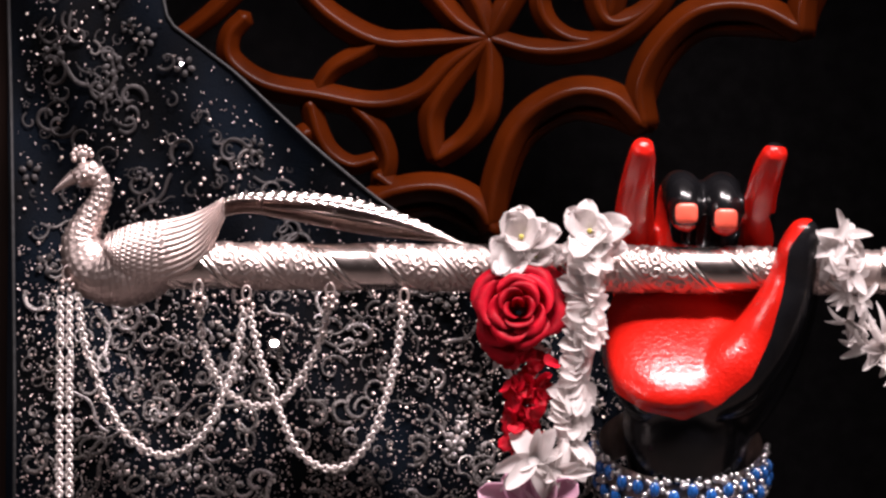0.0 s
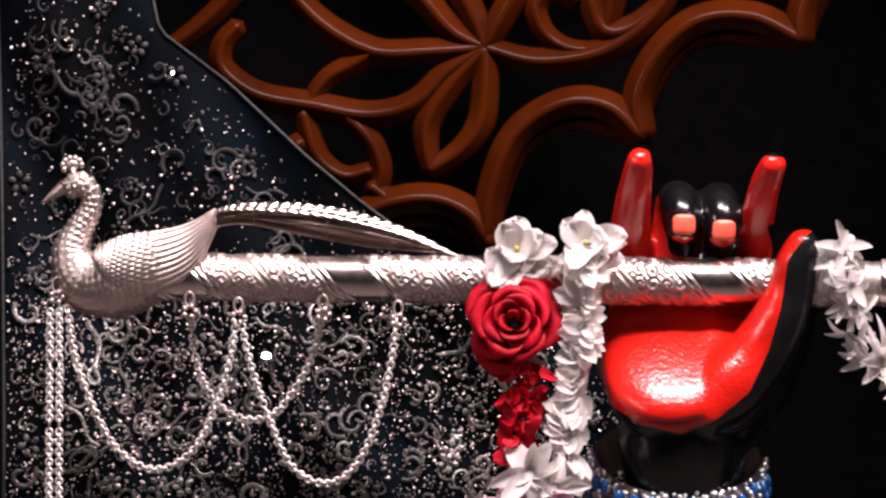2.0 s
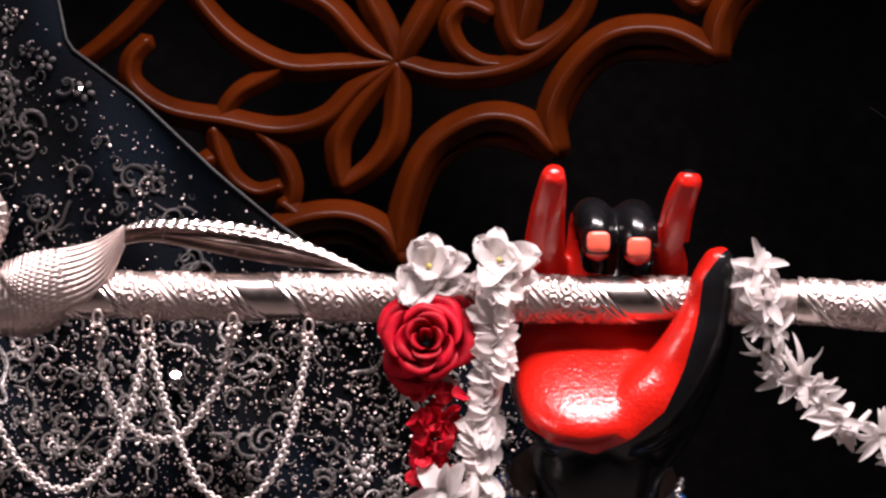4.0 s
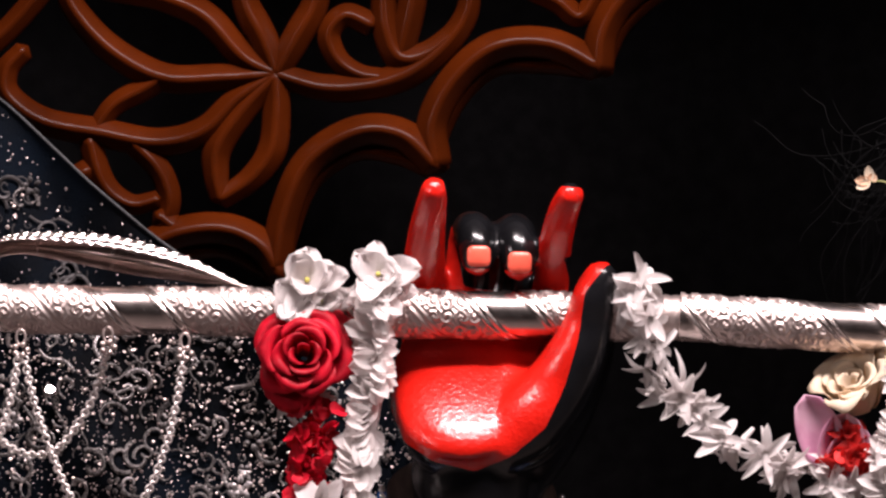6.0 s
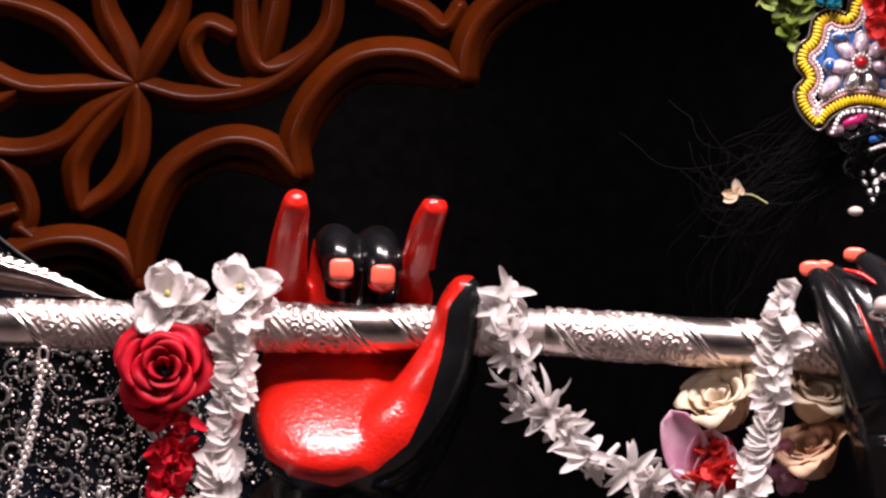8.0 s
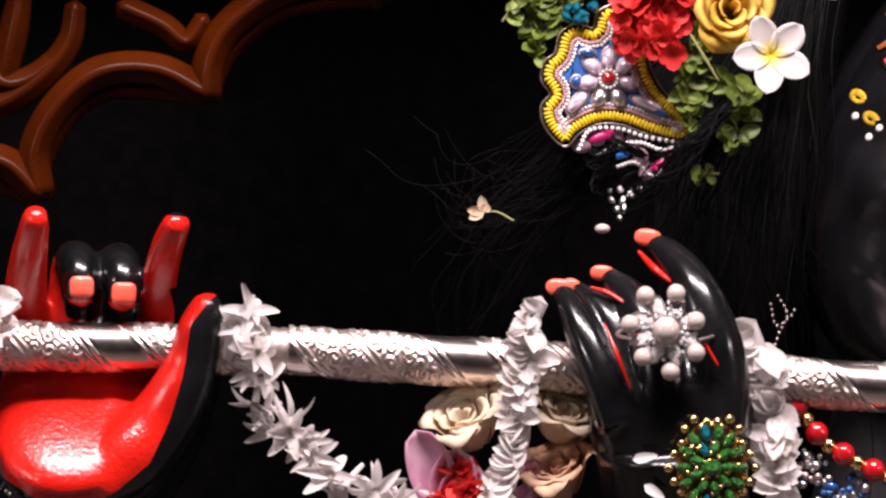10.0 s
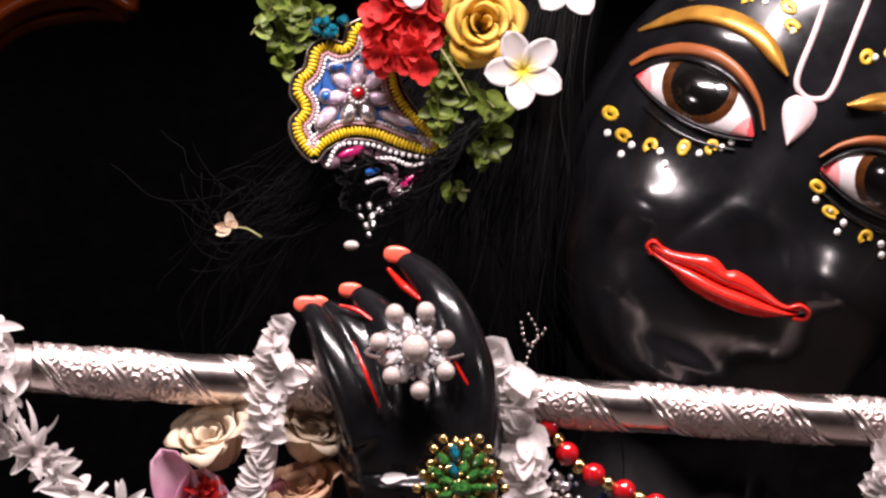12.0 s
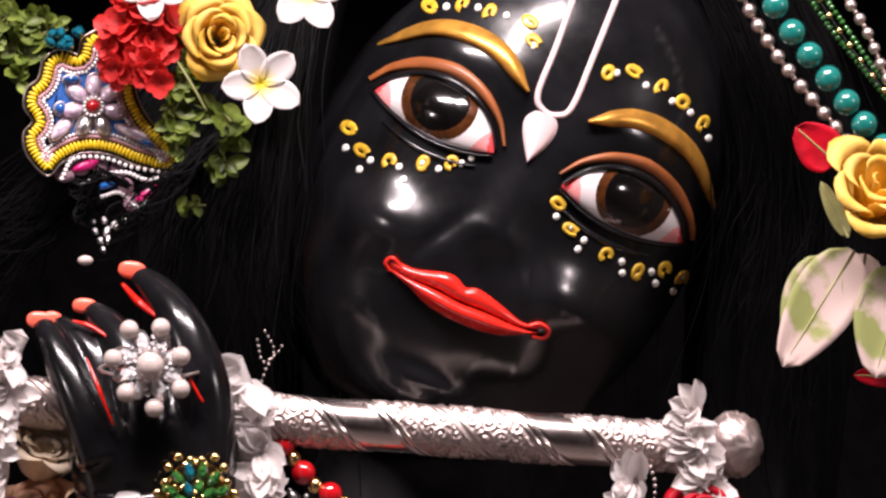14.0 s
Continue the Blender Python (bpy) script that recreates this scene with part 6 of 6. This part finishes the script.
tagged(finish("dry_twig", bm, STEM), "thin dry brown twig lying across the leaves", "twig")


def leaf_piece(c, d, L, W, turn, material, label, bend=0.12):
    root = thing("large_leaf", label, "leaf", "large leaves")
    bm = bmesh.new()
    petal(bm, L, W, bend, 0.18, 0.72, 12, 9, 0, None, 0.015, 0.2)
    ob = part("blade", bm, material, root)
    ob.modifiers.new("thick", "SOLIDIFY").thickness = 0.0006
    bm = bmesh.new()
    tube(bm, [Vector((L * t, 0, L * bend * t * t * 0.7 + 0.0006)) for t in (0, 0.25, 0.5, 0.75, 0.95)], [0.0009, 0.0007, 0.0006, 0.0005, 0.0003], 5)
    part("midrib", bm, STEM, root)
    root.matrix_basis = Matrix.Translation(P(*c, d)) @ Matrix.Rotation(math.radians(90), 4, "X") @ Matrix.Rotation(math.radians(turn), 4, "Z")
    return root


leaf_piece((0.7643, 1.5377), 0.03, 0.088, 0.043, 238, VARIEGATED, "cream leaf with pale green patches below the yellow rose")
leaf_piece((0.7502, 1.5340), 0.034, 0.068, 0.042, 248, VARIEGATED, "cream leaf with pale green patches below the yellow rose")
leaf_piece((0.7714, 1.5360), 0.032, 0.042, 0.026, 262, VARIEGATED, "small cream leaf with pale green patches")
leaf_piece((0.7963, 1.5293), 0.03, 0.075, 0.05, 255, VARIEGATED, "cream leaf with pale green patches below the yellow rose")
leaf_piece((0.7531, 1.5917), 0.05, 0.036, 0.03, 140, RED_P, "dark red petal behind the yellow rose")
leaf_piece((0.7971, 1.4600), 0.04, 0.034, 0.014, 178, RED_P, "dark red petal below the cream leaf")
leaf_piece((0.7607, 1.5464), 0.045, 0.04, 0.012, 118, STEM, "narrow dull green sepal behind the rose")

# dried blossom caught in the hair
root = thing("dried_blossom", "small dried cream blossom caught in the black hair", "flower")
for k, a in enumerate((100, 175, 205, 60)):
    bm = bmesh.new()
    petal(bm, 0.011 if k < 3 else 0.006, 0.0065, 0.2, 0.4, 0.8, 6, 5)
    ob = part("petal", bm, PEACH_P if k % 2 else CREAM_P, root)
    ob.matrix_basis = Matrix.Translation(P(0.2152, 1.5368, 0.06)) @ Matrix.Rotation(math.radians(90), 4, "X") @ Matrix.Rotation(math.radians(a), 4, "Z")
bm = bmesh.new()
tube(bm, spline([P(0.2156, 1.5368, 0.06), P(0.2244, 1.5364, 0.06), P(0.2340, 1.5311, 0.06)], 6), 0.0006, 5)
part("stalk", bm, STEM, root)

# white flakes on the black wrist
for c, a in (((0.3169, 1.3831), 10), ((0.3229, 1.3611), -35)):
    bm = bmesh.new()
    petal(bm, 0.016, 0.0065, 0.1, 0.2, 0.6, 6, 5, 0, Matrix.Translation((-0.008, 0, 0)))
    ob = tagged(finish("white_flake", bm, WHITE_B), "small white petal stuck to the black wrist", "petal", "white flakes")
    ob.matrix_basis = Matrix.Translation(P(*c, -0.0715)) @ Matrix.Rotation(math.radians(90), 4, "X") @ Matrix.Rotation(math.radians(a), 4, "Z")

# ---- hair ----
HAIR = surface("black_hair", (0.0013, 0.0013, 0.0015), 0.5, vary=0.5, bump=0.0, spec=0.1)
HAIR_DULL = surface("dull_black_hair", (0.002, 0.002, 0.0023), 0.8, vary=0.5, bump=0.3, fine=500, spec=0.1)


def hair():
    rng = random.Random(11)
    bm = bmesh.new()
    def lock(starts, n, spread, r):
        line = spline([P(x, z, d) for x, z, d in starts], 10)
        for i in range(n):
            ph, w, f = rng.uniform(0, 6.28), rng.uniform(0.003, 0.011), rng.uniform(6, 15)
            off = Vector((rng.gauss(0, spread), rng.gauss(0, 0.008), rng.gauss(0, spread)))
            grow = rng.uniform(0.2, 1.4)
            cut = rng.randint(len(line) // 2, len(line))
            pts = []
            for k, p in enumerate(line[:cut]):
                t = k / len(line)
                pts.append(p + off * (0.3 + t * grow) + Vector((w * math.sin(f * t * 2 + ph), 0, w * math.cos(f * t * 2 + ph))) * t)
            tube(bm, pts, rng.uniform(0.00018, r), 4, cap=False)
    # left side: from the crown down past the ornament to the flute
    lock(((0.4287, 1.7397, 0.12), (0.4018, 1.6665, 0.09), (0.3748, 1.6004, 0.07), (0.3512, 1.5413, 0.07), (0.3417, 1.4721, 0.08), (0.3531, 1.3756, 0.1)), 70, 0.02, 0.00045)
    lock(((0.4289, 1.7224, 0.12), (0.4089, 1.6528, 0.08), (0.3992, 1.5834, 0.06), (0.3896, 1.5141, 0.05), (0.4008, 1.4451, 0.07), (0.4051, 1.3760, 0.1)), 80, 0.022, 0.0005)
    lock(((0.3803, 1.7216, 0.12), (0.3260, 1.6342, 0.1), (0.2715, 1.5714, 0.09), (0.2308, 1.5226, 0.09), (0.2177, 1.4709, 0.1), (0.2390, 1.4091, 0.12)), 70, 0.026, 0.0005)
    lock(((0.3573, 1.6174, 0.09), (0.3060, 1.5718, 0.08), (0.2579, 1.5540, 0.08), (0.2100, 1.5396, 0.08), (0.1856, 1.5702, 0.09)), 34, 0.02, 0.00025)
    lock(((0.3747, 1.6073, 0.028), (0.3507, 1.5862, 0.022), (0.3268, 1.5617, 0.026), (0.3099, 1.5305, 0.04)), 46, 0.006, 0.00045)
    lock(((0.3163, 1.5720, 0.04), (0.2990, 1.5786, 0.03), (0.2888, 1.5681, 0.032), (0.2941, 1.5561, 0.04), (0.3061, 1.5615, 0.05)), 26, 0.004, 0.0006)
    # right side
    lock(((0.6456, 1.7436, 0.12), (0.6888, 1.6571, 0.1), (0.7039, 1.5701, 0.1), (0.6872, 1.4827, 0.1), (0.7024, 1.3782, 0.12)), 90, 0.026, 0.00045)
    lock(((0.6879, 1.7444, 0.13), (0.7349, 1.6404, 0.12), (0.7465, 1.5532, 0.11), (0.7333, 1.4657, 0.11), (0.7450, 1.3611, 0.12)), 70, 0.03, 0.0006)
    root = thing("black_wig", "long wavy black hair falling on both sides of the face", "hair")
    tagged(part("hair", bm, HAIR, root), kind="stuff")
    # the dark mass behind the strands
    bm = bmesh.new()
    for path, r in ((((0.4148, 1.7429), (0.3881, 1.6456), (0.3755, 1.5416), (0.3766, 1.4449), (0.3845, 1.3586)), 0.05), (((0.6632, 1.7474), (0.6996, 1.6398), (0.7148, 1.5353), (0.7089, 1.4306), (0.7062, 1.3503)), 0.055)):
        line = spline([P(x, z, 0.19) for x, z in path], 8)
        rings = tube(bm, line, [r * 0.9, r, r, r * 0.9, r * 0.8], 40)
        for i, ring in enumerate(rings):
            for k, v in enumerate(ring):
                v.co += (v.co - line[i]) * (0.12 * math.sin(k * 1.9 + 0.2 * math.sin(i * 0.4)) + 0.08 * noise.noise(Vector((k * 0.6, i * 0.15, 0))))
    part("mass", bm, HAIR_DULL, root, "thick dark mass of hair")


hair()
